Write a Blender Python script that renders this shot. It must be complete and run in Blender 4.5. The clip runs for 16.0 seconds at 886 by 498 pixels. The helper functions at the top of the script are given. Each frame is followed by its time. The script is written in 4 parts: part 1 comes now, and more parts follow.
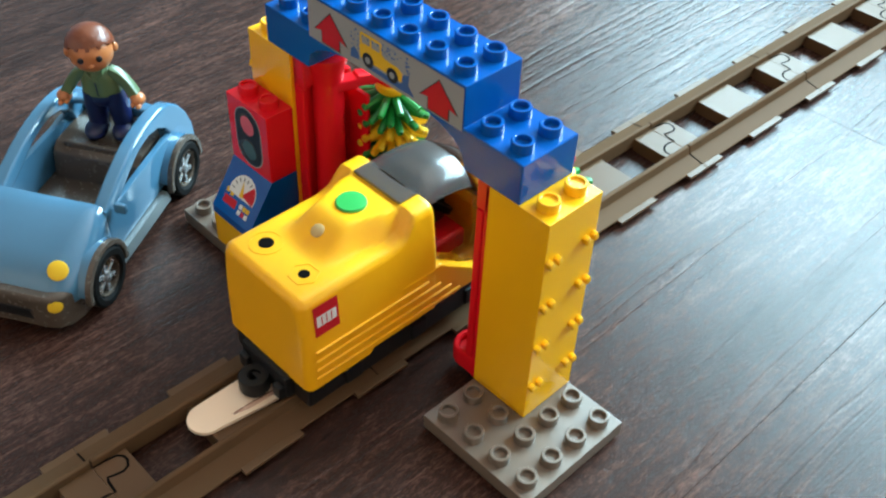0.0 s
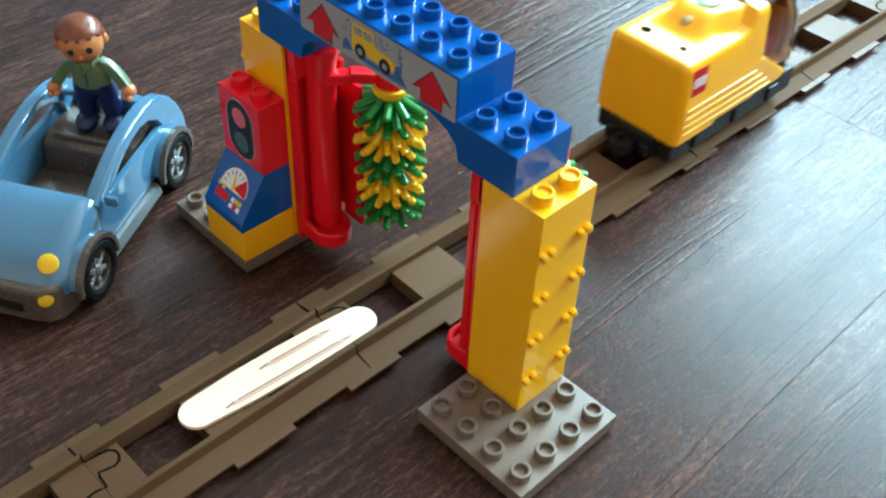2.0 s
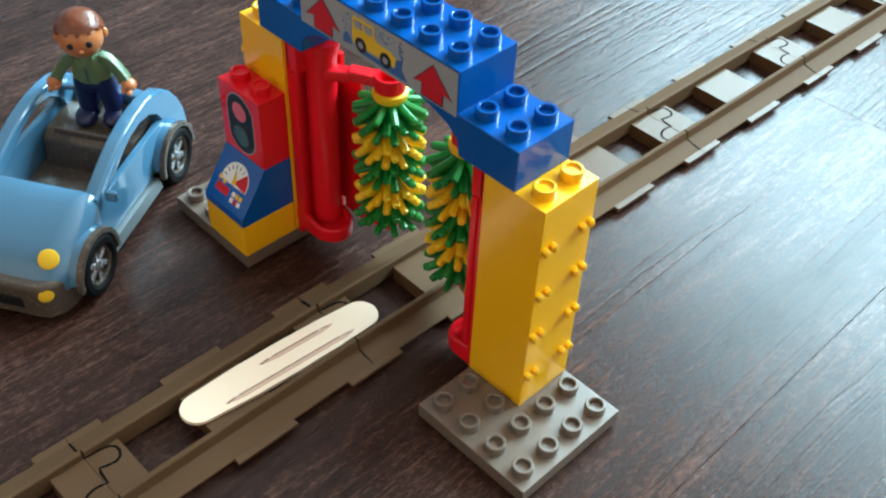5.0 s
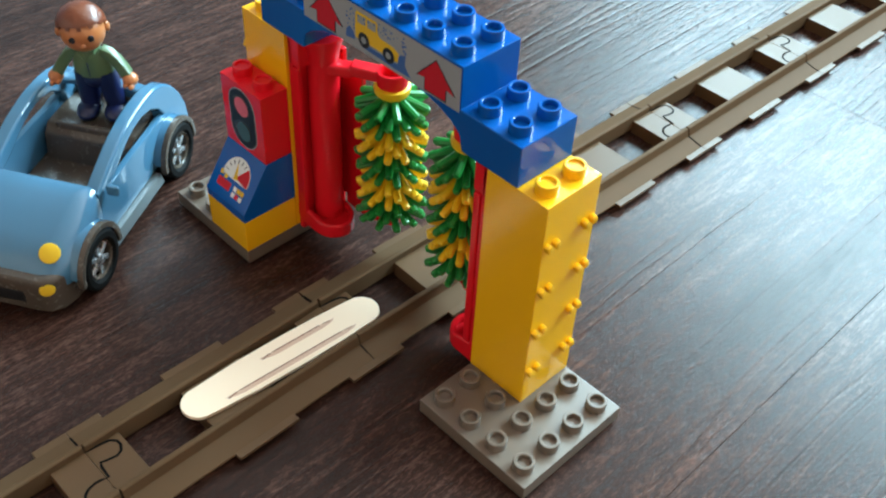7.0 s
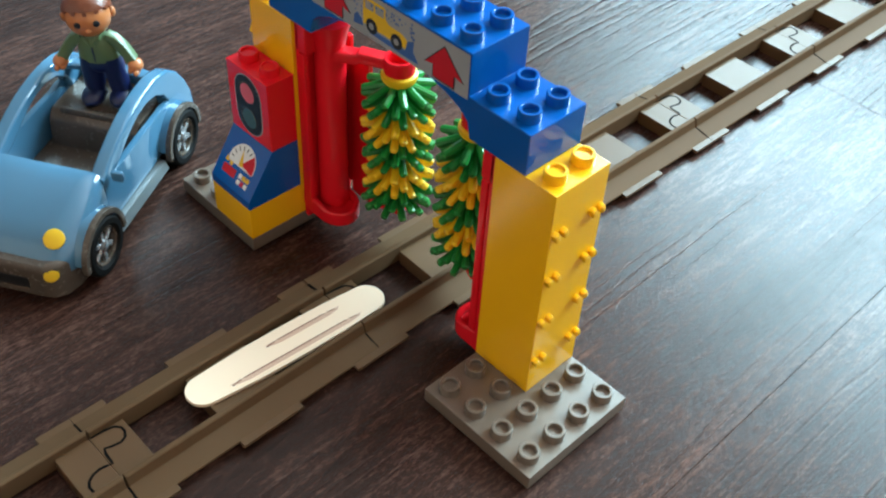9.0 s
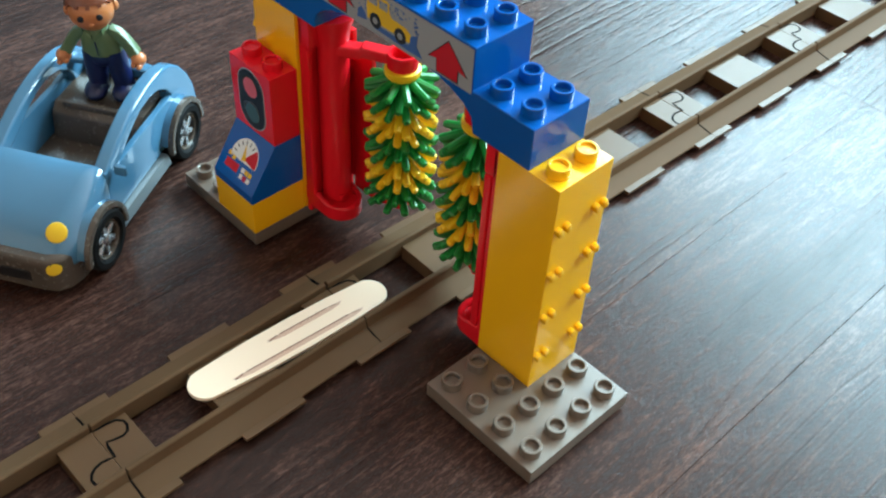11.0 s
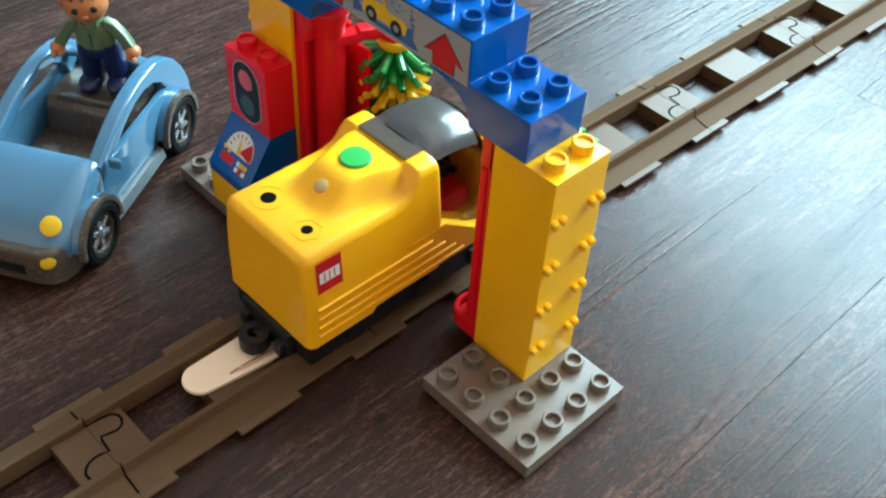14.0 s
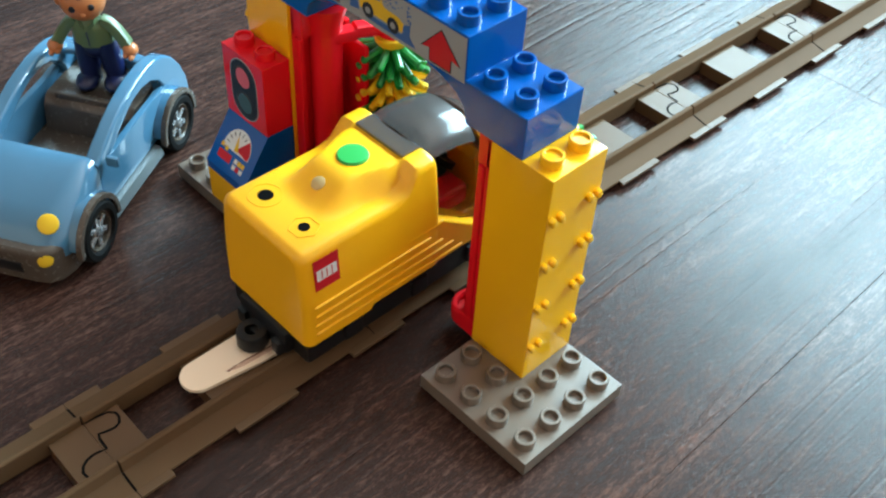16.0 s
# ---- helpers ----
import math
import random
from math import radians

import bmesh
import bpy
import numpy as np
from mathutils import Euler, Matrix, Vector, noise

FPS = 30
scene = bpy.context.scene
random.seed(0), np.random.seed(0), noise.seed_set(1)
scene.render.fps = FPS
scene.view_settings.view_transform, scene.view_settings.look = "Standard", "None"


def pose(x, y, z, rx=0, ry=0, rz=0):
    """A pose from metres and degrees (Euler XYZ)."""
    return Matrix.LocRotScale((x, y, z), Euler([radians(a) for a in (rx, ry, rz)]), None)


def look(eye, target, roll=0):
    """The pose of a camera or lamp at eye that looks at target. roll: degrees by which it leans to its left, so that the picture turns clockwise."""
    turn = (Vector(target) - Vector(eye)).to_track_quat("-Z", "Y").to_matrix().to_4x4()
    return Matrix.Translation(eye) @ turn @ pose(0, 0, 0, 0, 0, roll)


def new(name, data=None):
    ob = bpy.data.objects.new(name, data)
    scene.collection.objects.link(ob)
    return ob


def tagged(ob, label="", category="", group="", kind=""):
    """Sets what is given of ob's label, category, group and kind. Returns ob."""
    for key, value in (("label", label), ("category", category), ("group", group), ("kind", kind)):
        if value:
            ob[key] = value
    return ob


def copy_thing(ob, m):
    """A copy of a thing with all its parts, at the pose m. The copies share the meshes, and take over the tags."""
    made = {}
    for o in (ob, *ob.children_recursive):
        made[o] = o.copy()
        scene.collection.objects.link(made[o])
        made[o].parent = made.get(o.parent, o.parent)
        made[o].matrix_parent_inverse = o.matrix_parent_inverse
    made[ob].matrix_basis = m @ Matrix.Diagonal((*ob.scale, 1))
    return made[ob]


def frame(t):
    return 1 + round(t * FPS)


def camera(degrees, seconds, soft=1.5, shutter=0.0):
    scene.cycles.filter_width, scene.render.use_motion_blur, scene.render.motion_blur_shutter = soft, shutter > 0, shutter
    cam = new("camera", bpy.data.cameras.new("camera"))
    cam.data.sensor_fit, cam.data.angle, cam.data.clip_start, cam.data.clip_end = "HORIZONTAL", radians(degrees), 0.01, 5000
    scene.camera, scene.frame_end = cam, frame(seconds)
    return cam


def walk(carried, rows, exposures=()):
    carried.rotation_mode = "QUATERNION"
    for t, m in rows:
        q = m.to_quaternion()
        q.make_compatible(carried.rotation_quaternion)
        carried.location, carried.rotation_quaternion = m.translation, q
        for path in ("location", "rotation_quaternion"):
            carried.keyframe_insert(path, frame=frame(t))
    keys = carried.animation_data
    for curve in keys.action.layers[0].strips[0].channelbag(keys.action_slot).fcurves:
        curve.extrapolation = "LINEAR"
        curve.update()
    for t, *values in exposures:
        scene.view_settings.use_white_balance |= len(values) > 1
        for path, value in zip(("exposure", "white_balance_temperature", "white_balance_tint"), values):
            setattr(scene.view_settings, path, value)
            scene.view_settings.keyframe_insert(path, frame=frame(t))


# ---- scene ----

cam = camera(46.45, 16.0, soft=2.2, shutter=0.5)
PATH = [
    (0, (0.2731, -0.2556, 0.3795), (-0.2423, 0.2749, -0.2935), 2.80),
    (0.5, (0.2722, -0.2535, 0.3789), (-0.2438, 0.2688, -0.3000), 2.38),
    (1, (0.2718, -0.2539, 0.3771), (-0.2420, 0.2695, -0.3027), 2.72),
    (1.5, (0.2720, -0.2530, 0.3776), (-0.2391, 0.2733, -0.3020), 2.89),
    (2, (0.2719, -0.2533, 0.3775), (-0.2365, 0.2774, -0.3007), 3.03),
    (2.5, (0.2718, -0.2519, 0.3777), (-0.2394, 0.2746, -0.3016), 2.70),
    (3, (0.2715, -0.2520, 0.3773), (-0.2398, 0.2738, -0.3025), 2.60),
    (3.5, (0.2713, -0.2520, 0.3770), (-0.2389, 0.2723, -0.3047), 2.56),
    (4, (0.2712, -0.2518, 0.3768), (-0.2362, 0.2755, -0.3047), 2.79),
    (6.5, (0.2701, -0.2517, 0.3763), (-0.2356, 0.2715, -0.3096), 2.86),
    (7, (0.2700, -0.2528, 0.3760), (-0.2342, 0.2728, -0.3092), 3.15),
    (7.5, (0.2700, -0.2530, 0.3759), (-0.2346, 0.2730, -0.3088), 3.27),
    (8, (0.2695, -0.2531, 0.3752), (-0.2350, 0.2718, -0.3103), 3.36),
    (8.5, (0.2690, -0.2544, 0.3738), (-0.2348, 0.2689, -0.3135), 3.46),
    (9, (0.2682, -0.2541, 0.3731), (-0.2329, 0.2674, -0.3175), 3.54),
    (11.5, (0.2681, -0.2556, 0.3720), (-0.2309, 0.2651, -0.3207), 3.85),
    (12, (0.2685, -0.2550, 0.3717), (-0.2291, 0.2681, -0.3202), 4.00),
    (12.5, (0.2689, -0.2550, 0.3721), (-0.2282, 0.2687, -0.3198), 4.00),
    (13, (0.2688, -0.2548, 0.3712), (-0.2296, 0.2680, -0.3204), 3.92),
    (13.5, (0.2682, -0.2545, 0.3709), (-0.2287, 0.2667, -0.3229), 3.95),
    (14, (0.2676, -0.2549, 0.3707), (-0.2272, 0.2661, -0.3248), 4.04),
    (14.5, (0.2683, -0.2544, 0.3709), (-0.2265, 0.2667, -0.3246), 4.02),
    (15, (0.2685, -0.2543, 0.3704), (-0.2271, 0.2676, -0.3239), 3.95),
    (15.5, (0.2680, -0.2545, 0.3709), (-0.2261, 0.2670, -0.3247), 4.03),
    (16, (0.2687, -0.2541, 0.3698), (-0.2260, 0.2662, -0.3263), 3.92),
]
walk(cam, [(t, look(eye, target, roll)) for t, eye, target, roll in PATH])

# ---- light: daylight through one window, bounced off unseen tinted walls ----
world = bpy.data.worlds.new("sky")
scene.world = world
world.use_nodes = True
wn = world.node_tree.nodes
sky = wn.new("ShaderNodeTexSky")
sky.sky_type, sky.sun_disc = "NISHITA", False
sky.sun_elevation, sky.sun_rotation = radians(38), radians(160)
wn["Background"].inputs["Strength"].default_value = 0.12
world.node_tree.links.new(sky.outputs[0], wn["Background"].inputs["Color"])
sun_data = bpy.data.lights.new("sun", "SUN")
sun_data.energy, sun_data.angle, sun_data.color = 0.8, radians(12), (1, 0.96, 0.9)
sun = new("sun", sun_data)
sun.matrix_world = look((0, -4, 5), (0.3, 1.0, 0))
scene.view_settings.exposure = 0.0


def area(name, size_x, size_y, energy, color, eye, target):
    data = bpy.data.lights.new(name, "AREA")
    data.shape, data.size, data.size_y = "RECTANGLE", size_x, size_y
    data.energy, data.color = energy, color
    ob = new(name, data)
    ob.matrix_world = look(eye, target)
    return ob


WIN_X, WIN_Z, WALL_Y = (-1.3, 1.4), (1.08, 2.04), 2.2
area("window_daylight", 2.6, 0.92, 366, (0.59, 0.915, 1.06), (0.05, WALL_Y - 0.02, 1.56), (0.05, 0, 1.16))

# ---- materials ----


def material(name, color, rough=0.3, metal=0.0, coat=0.0, spec=0.5, vary=0.025, scale=60.0, bump=0.006, bump_scale=400.0, alpha_glass=0.0):
    m = bpy.data.materials.new(name)
    m.use_nodes = True
    nt = m.node_tree
    b = nt.nodes["Principled BSDF"]
    b.inputs["Roughness"].default_value = rough
    b.inputs["Metallic"].default_value = metal
    b.inputs["Coat Weight"].default_value = coat
    b.inputs["Specular IOR Level"].default_value = spec
    b.inputs["Transmission Weight"].default_value = alpha_glass
    co = nt.nodes.new("ShaderNodeTexCoord")
    n1 = nt.nodes.new("ShaderNodeTexNoise")
    n1.inputs["Scale"].default_value, n1.inputs["Detail"].default_value = scale, 4
    nt.links.new(co.outputs["Object"], n1.inputs["Vector"])
    mix = nt.nodes.new("ShaderNodeMix")
    mix.data_type = "RGBA"
    mix.inputs[6].default_value = (*[c * (1 - vary) for c in color], 1)
    mix.inputs[7].default_value = (*[min(1, c * (1 + vary)) for c in color], 1)
    nt.links.new(n1.outputs["Fac"], mix.inputs[0])
    nt.links.new(mix.outputs[2], b.inputs["Base Color"])
    n2 = nt.nodes.new("ShaderNodeTexNoise")
    n2.inputs["Scale"].default_value, n2.inputs["Detail"].default_value = bump_scale, 6
    nt.links.new(co.outputs["Object"], n2.inputs["Vector"])
    rr = nt.nodes.new("ShaderNodeMapRange")
    rr.inputs["From Min"].default_value, rr.inputs["From Max"].default_value = 0.35, 0.75
    rr.inputs["To Min"].default_value, rr.inputs["To Max"].default_value = rough, min(1, rough + 0.05)
    nt.links.new(n2.outputs["Fac"], rr.inputs["Value"])
    nt.links.new(rr.outputs["Result"], b.inputs["Roughness"])
    bp = nt.nodes.new("ShaderNodeBump")
    bp.inputs["Strength"].default_value, bp.inputs["Distance"].default_value = bump, 0.001
    nt.links.new(n2.outputs["Fac"], bp.inputs["Height"])
    nt.links.new(bp.outputs["Normal"], b.inputs["Normal"])
    return m


YELLOW = material("yellow_plastic", (0.92, 0.45, 0.006), 0.2, coat=0.2)
YELLOW_MATT = material("yellow_body_plastic", (0.96, 0.445, 0.006), 0.3)
BLUE = material("blue_plastic", (0.001, 0.078, 0.32), 0.13, spec=0.42)
RED = material("red_plastic", (0.72, 0.008, 0.016), 0.22, spec=0.3)
GREEN = material("green_plastic", (0.008, 0.21, 0.03), 0.32)
BRISTLE_YELLOW = material("yellow_rubber", (0.88, 0.52, 0.01), 0.38)
GREY_PLATE = material("grey_plastic", (0.150, 0.108, 0.080), 0.31, spec=0.85)
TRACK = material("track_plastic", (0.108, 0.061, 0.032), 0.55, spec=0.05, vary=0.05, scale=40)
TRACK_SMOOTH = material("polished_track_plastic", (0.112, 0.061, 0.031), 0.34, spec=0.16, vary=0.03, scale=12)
# Flat near-black: shade painted for holes, and the track's dark joint lines
RECESS_SHADE = material("recess_shade_black", (0.004, 0.004, 0.004), 0.9, spec=0.05)
BLACK = material("black_plastic", (0.009, 0.009, 0.010), 0.42, spec=0.3)
CAR_BLUE = material("light_blue_plastic", (0.058, 0.160, 0.258), 0.1, coat=0.4)
CAR_GREY = material("grey_brown_plastic", (0.076, 0.057, 0.044), 0.24)
SILVER = material("silver_plastic", (0.36, 0.36, 0.37), 0.25, metal=0.7)
LIGHT_GREY = material("light_grey_plastic", (0.135, 0.160, 0.170), 0.3)
RUBBER = material("tyre_rubber", (0.006, 0.006, 0.006), 0.65, spec=0.12)
WHITE = material("white_print", (0.72, 0.72, 0.70), 0.5, spec=0.25)
PALE = material("pale_sticker", (0.30, 0.30, 0.305), 0.5, spec=0.25)
RED_PRINT = material("red_print", (0.52, 0.01, 0.02), 0.5, spec=0.25)
BLACK_PRINT = material("black_print", (0.015, 0.017, 0.022), 0.5, spec=0.25)
BLUE_PRINT = material("blue_print", (0.05, 0.12, 0.32), 0.5, spec=0.25)
YELLOW_PRINT = material("yellow_print", (0.74, 0.44, 0.02), 0.5, spec=0.25)
PINK_PRINT = material("pink_print", (0.65, 0.12, 0.16), 0.5, spec=0.25)
TEAL_PRINT = material("dark_teal_print", (0.05, 0.11, 0.12), 0.5, spec=0.25)
GREEN_BUTTON = material("green_button_plastic", (0.03, 0.36, 0.07), 0.3)
TAN_BUTTON = material("tan_button_plastic", (0.50, 0.33, 0.13), 0.4)
SMOKE = material("smoky_clear_plastic", (0.55, 0.46, 0.39), 0.05, spec=0.2, bump=0.0, alpha_glass=1.0)
SMOKE.node_tree.nodes["Principled BSDF"].inputs["IOR"].default_value = 1.12
SMOKE_ROOF = material("grey_clear_plastic", (0.15, 0.13, 0.12), 0.2, spec=0.35, bump=0.0, alpha_glass=0.6)
HAIR = material("brown_doll_hair", (0.150, 0.035, 0.012), 0.3, coat=0.15, vary=0.2, scale=120, bump=0.6, bump_scale=260)
SKIN = material("doll_face_plastic", (0.46, 0.155, 0.052), 0.3)
SHIRT = material("olive_green_doll_top", (0.085, 0.135, 0.058), 0.3)
TROUSERS = material("navy_doll_trousers", (0.006, 0.011, 0.055), 0.3)
# Tints picked to warm or cool the light bounced inside the unseen room
WARM_BOUNCE = material("warm_bounce_paint", (0.74, 0.505, 0.395), 0.8, scale=3, bump=0.1)
COOL_BOUNCE = material("cool_bounce_paint", (0.24, 0.275, 0.31), 0.8, scale=3, bump=0.1)
CEILING_BOUNCE = material("ceiling_bounce_paint", (0.78, 0.55, 0.46), 0.85, scale=3)
FRAME_WHITE = material("white_window_frame", (0.75, 0.75, 0.74), 0.35)


def plank_material():
    """Dark grey-brown oak laminate, brushed; the grain runs along each plank's y."""
    m = bpy.data.materials.new("dark_oak_laminate")
    m.use_nodes = True
    nt = m.node_tree
    nd, ln = nt.nodes, nt.links
    b = nd["Principled BSDF"]
    b.inputs["Specular IOR Level"].default_value = 0.165
    co, info = nd.new("ShaderNodeTexCoord"), nd.new("ShaderNodeObjectInfo")
    slide = nd.new("ShaderNodeVectorMath")
    slide.operation = "MULTIPLY_ADD"
    ln.new(info.outputs["Random"], slide.inputs[0])
    slide.inputs[1].default_value = (7, 31, 3)
    ln.new(co.outputs["Object"], slide.inputs[2])

    def noise_tex(sx, sy, detail, rough=0.6, warp=0.0):
        mp = nd.new("ShaderNodeMapping")
        mp.inputs["Scale"].default_value = (sx, sy, 1)
        ln.new(slide.outputs[0], mp.inputs["Vector"])
        n = nd.new("ShaderNodeTexNoise")
        n.inputs["Scale"].default_value, n.inputs["Detail"].default_value = 1.0, detail
        n.inputs["Roughness"].default_value, n.inputs["Distortion"].default_value = rough, warp
        ln.new(mp.outputs[0], n.inputs["Vector"])
        return n.outputs["Fac"]

    def calc(op, a, k, c=0.0):
        """op of a, k and c, each a socket or a number."""
        n = nd.new("ShaderNodeMath")
        n.operation = op
        for slot, v in zip(n.inputs, (a, k, c)):
            if isinstance(v, (int, float)):
                slot.default_value = v
            else:
                ln.new(v, slot)
        return n.outputs[0]

    fine = noise_tex(360, 46, 5, 0.7, 0.5)
    streak = noise_tex(150, 6, 5, 0.62, 0.6)
    cloud = noise_tex(16, 4, 4, 0.55, 0.8)
    fleck = noise_tex(760, 250, 4, 0.75, 0.6)
    bend = noise_tex(42, 3.0, 3, 0.5, 0.3)
    xyz = nd.new("ShaderNodeSeparateXYZ")
    ln.new(slide.outputs[0], xyz.inputs[0])
    # growth rings: bands across the plank, bent into long flames
    phase = calc("MULTIPLY_ADD", bend, 30.0, calc("MULTIPLY", xyz.outputs["X"], 1050.0))
    rings = calc("MULTIPLY_ADD", calc("SINE", phase, 0.0), 0.5, 0.5)
    grain = calc("MULTIPLY", cloud, 0.20)
    grain = calc("MULTIPLY_ADD", streak, 0.13, grain)
    grain = calc("MULTIPLY_ADD", fine, 0.30, grain)
    grain = calc("MULTIPLY_ADD", fleck, 0.36, grain)
    grain = calc("MULTIPLY_ADD", rings, 0.022, grain)
    level = calc("SUBTRACT", grain, 0.012)
    ramp = nd.new("ShaderNodeValToRGB")
    e = ramp.color_ramp.elements
    e[0].position, e[0].color = 0.35, (0.0090, 0.0041, 0.0030, 1)
    e[1].position, e[1].color = 0.65, (0.150, 0.073, 0.054, 1)
    mid = e.new(0.49)
    mid.color = (0.0335, 0.0148, 0.0110, 1)
    ln.new(level, ramp.inputs["Fac"])
    ln.new(ramp.outputs["Color"], b.inputs["Base Color"])
    rg = nd.new("ShaderNodeMapRange")
    rg.inputs["From Min"].default_value, rg.inputs["From Max"].default_value = 0.36, 0.64
    rg.inputs["To Min"].default_value, rg.inputs["To Max"].default_value = 0.34, 0.14
    ln.new(level, rg.inputs["Value"])
    ln.new(rg.outputs["Result"], b.inputs["Roughness"])
    bp = nd.new("ShaderNodeBump")
    bp.inputs["Strength"].default_value, bp.inputs["Distance"].default_value = 0.5, 0.0010
    # narrow brushed grooves along the rings, fading in and out
    fade = calc("MINIMUM", calc("MAXIMUM", calc("MULTIPLY_ADD", noise_tex(60, 2.0, 3, 0.6, 0.2), 4.5, -1.85), 0.0), 1.0)
    cut = calc("MULTIPLY", calc("POWER", rings, 6.0), fade)
    ln.new(calc("MULTIPLY_ADD", cut, -0.46, calc("MULTIPLY_ADD", fleck, 0.05, level)), bp.inputs["Height"])
    ln.new(bp.outputs["Normal"], b.inputs["Normal"])
    return m


def stick_material():
    m = material("pale_birch_wood", (0.90, 0.695, 0.51), 0.6, vary=0.03, scale=20, bump=0.1, bump_scale=900)
    return m


PLANK = plank_material()
BIRCH = stick_material()
GROOVE_DARK = material("dark_groove_wood", (0.22, 0.09, 0.055), 0.7)
GROOVE = material("pale_brown_groove_wood", (0.62, 0.39, 0.28), 0.7)

# ---- mesh helpers: all lengths below are in millimetres ----


def even_normals(me):
    """Large faces stay flat beside their rounded edges: normals weighted by face area."""
    near = [[] for _ in me.vertices]
    for p in me.polygons:
        for v in p.vertices:
            near[v].append((p.normal.copy(), p.area))
    out = [None] * len(me.loops)
    limit = math.cos(radians(38))
    for p in me.polygons:
        for li, v in zip(p.loop_indices, p.vertices):
            total = Vector()
            for nrm, a in near[v]:
                if nrm.dot(p.normal) > limit:
                    total += nrm * (a + 1e-12)
            out[li] = total.normalized() if total.length > 1e-15 else p.normal.copy()
    me.normals_split_custom_set(out)


def finish(bm, name, mats, smooth=True):
    """A mesh in metres from a bmesh in millimetres."""
    bmesh.ops.recalc_face_normals(bm, faces=bm.faces)
    bmesh.ops.scale(bm, vec=(0.001,) * 3, verts=bm.verts)
    me = bpy.data.meshes.new(name)
    bm.to_mesh(me)
    bm.free()
    for m in mats if isinstance(mats, (list, tuple)) else [mats]:
        me.materials.append(m)
    if smooth:
        me.shade_smooth()
        me.set_sharp_from_angle(angle=radians(35))
        even_normals(me)
    return me


def part(name, bm, mats, parent=None, label="", at=None, smooth=True):
    """One bmesh as one mesh object under a thing or under a part."""
    me = bm if isinstance(bm, bpy.types.Mesh) else finish(bm, name, mats, smooth)
    ob = new(name, me)
    ob.parent = parent
    if at is not None:
        ob.matrix_basis = at
    return tagged(ob, label)


def thing(name, label, category, group="", at=None):
    ob = new(name)
    ob.empty_display_size = 0.02
    if at is not None:
        ob.matrix_basis = at
    return tagged(ob, label, category, group)


def mm(x, y, z, rx=0, ry=0, rz=0):
    return pose(x / 1000, y / 1000, z / 1000, rx, ry, rz)


def bevel(bm, width, segments=2, edges=None):
    bmesh.ops.bevel(bm, geom=list(edges or bm.edges), offset=width, segments=segments, profile=0.5, affect="EDGES", clamp_overlap=True)


def box(x0, x1, y0, y1, z0, z1, r=0.4, seg=2, bm=None):
    b = bmesh.new()
    bmesh.ops.create_cube(b, size=1)
    bmesh.ops.scale(b, vec=(x1 - x0, y1 - y0, z1 - z0), verts=b.verts)
    bmesh.ops.translate(b, vec=((x0 + x1) / 2, (y0 + y1) / 2, (z0 + z1) / 2), verts=b.verts)
    if r:
        bevel(b, r, seg)
    return b if bm is None else join(bm, b)


def join(bm, *others):
    for o in others:
        me = bpy.data.meshes.new("tmp")
        o.to_mesh(me)
        o.free()
        bm.from_mesh(me)
        bpy.data.meshes.remove(me)
    return bm


def moved(bm, m):
    bmesh.ops.transform(bm, matrix=m, verts=bm.verts)
    return bm


def shift(bm, x, y, z):
    bmesh.ops.translate(bm, vec=(x, y, z), verts=bm.verts)
    return bm


def prism(points, depth, axis="x", start=0.0, r=0.0, seg=2):
    """An outline in the plane across axis, extruded along it from start by depth."""
    b = bmesh.new()
    order = {"x": lambda u, v, w: (w, u, v), "y": lambda u, v, w: (u, w, v), "z": lambda u, v, w: (u, v, w)}[axis]
    vs = [b.verts.new(order(u, v, start)) for u, v in points]
    f = b.faces.new(vs)
    out = bmesh.ops.extrude_face_region(b, geom=[f])
    bmesh.ops.translate(b, vec=order(0, 0, depth), verts=[g for g in out["geom"] if isinstance(g, bmesh.types.BMVert)])
    if r:
        bmesh.ops.recalc_face_normals(b, faces=b.faces)
        bevel(b, r, seg)
    return b


def lathe(profile, n=24):
    """A closed turn of (radius, height) points round z."""
    b = bmesh.new()
    rings = []
    for rad, z in profile:
        if rad < 1e-6:
            rings.append([b.verts.new((0, 0, z))])
        else:
            rings.append([b.verts.new((rad * math.cos(2 * math.pi * k / n), rad * math.sin(2 * math.pi * k / n), z)) for k in range(n)])
    for a, c in zip(rings, rings[1:]):
        for k in range(n):
            quad = [a[k % len(a)], a[(k + 1) % len(a)], c[(k + 1) % len(c)], c[k % len(c)]]
            quad = list(dict.fromkeys(quad))
            if len(quad) > 2:
                b.faces.new(quad)
    return b


def loft(sections, cap=True):
    """Skins rings of equal counts of points."""
    b = bmesh.new()
    rings = [[b.verts.new(p) for p in s] for s in sections]
    n = len(rings[0])
    for a, c in zip(rings, rings[1:]):
        for k in range(n):
            b.faces.new([a[k], a[(k + 1) % n], c[(k + 1) % n], c[k]])
    if cap:
        b.faces.new(rings[0])
        b.faces.new(rings[-1])
    return b


def sweep(points, half_w, half_h, side=(1, 0, 0), n=1):
    """A bar of rectangular, rounded section along a line of points; half_w runs along side."""
    s = Vector(side)
    pts = [Vector(p) for p in points]
    secs = []
    for k, p in enumerate(pts):
        t = (pts[min(k + 1, len(pts) - 1)] - pts[max(k - 1, 0)]).normalized()
        u = t.cross(s).normalized()
        c = []
        for a in range(12):
            q = 2 * math.pi * (a + 0.5) / 12
            cu, sv = math.cos(q), math.sin(q)
            cu, sv = math.copysign(abs(cu) ** 0.5, cu), math.copysign(abs(sv) ** 0.5, sv)
            c.append(p + s * half_w * cu + u * half_h * sv)
        secs.append(c)
    return loft(secs)


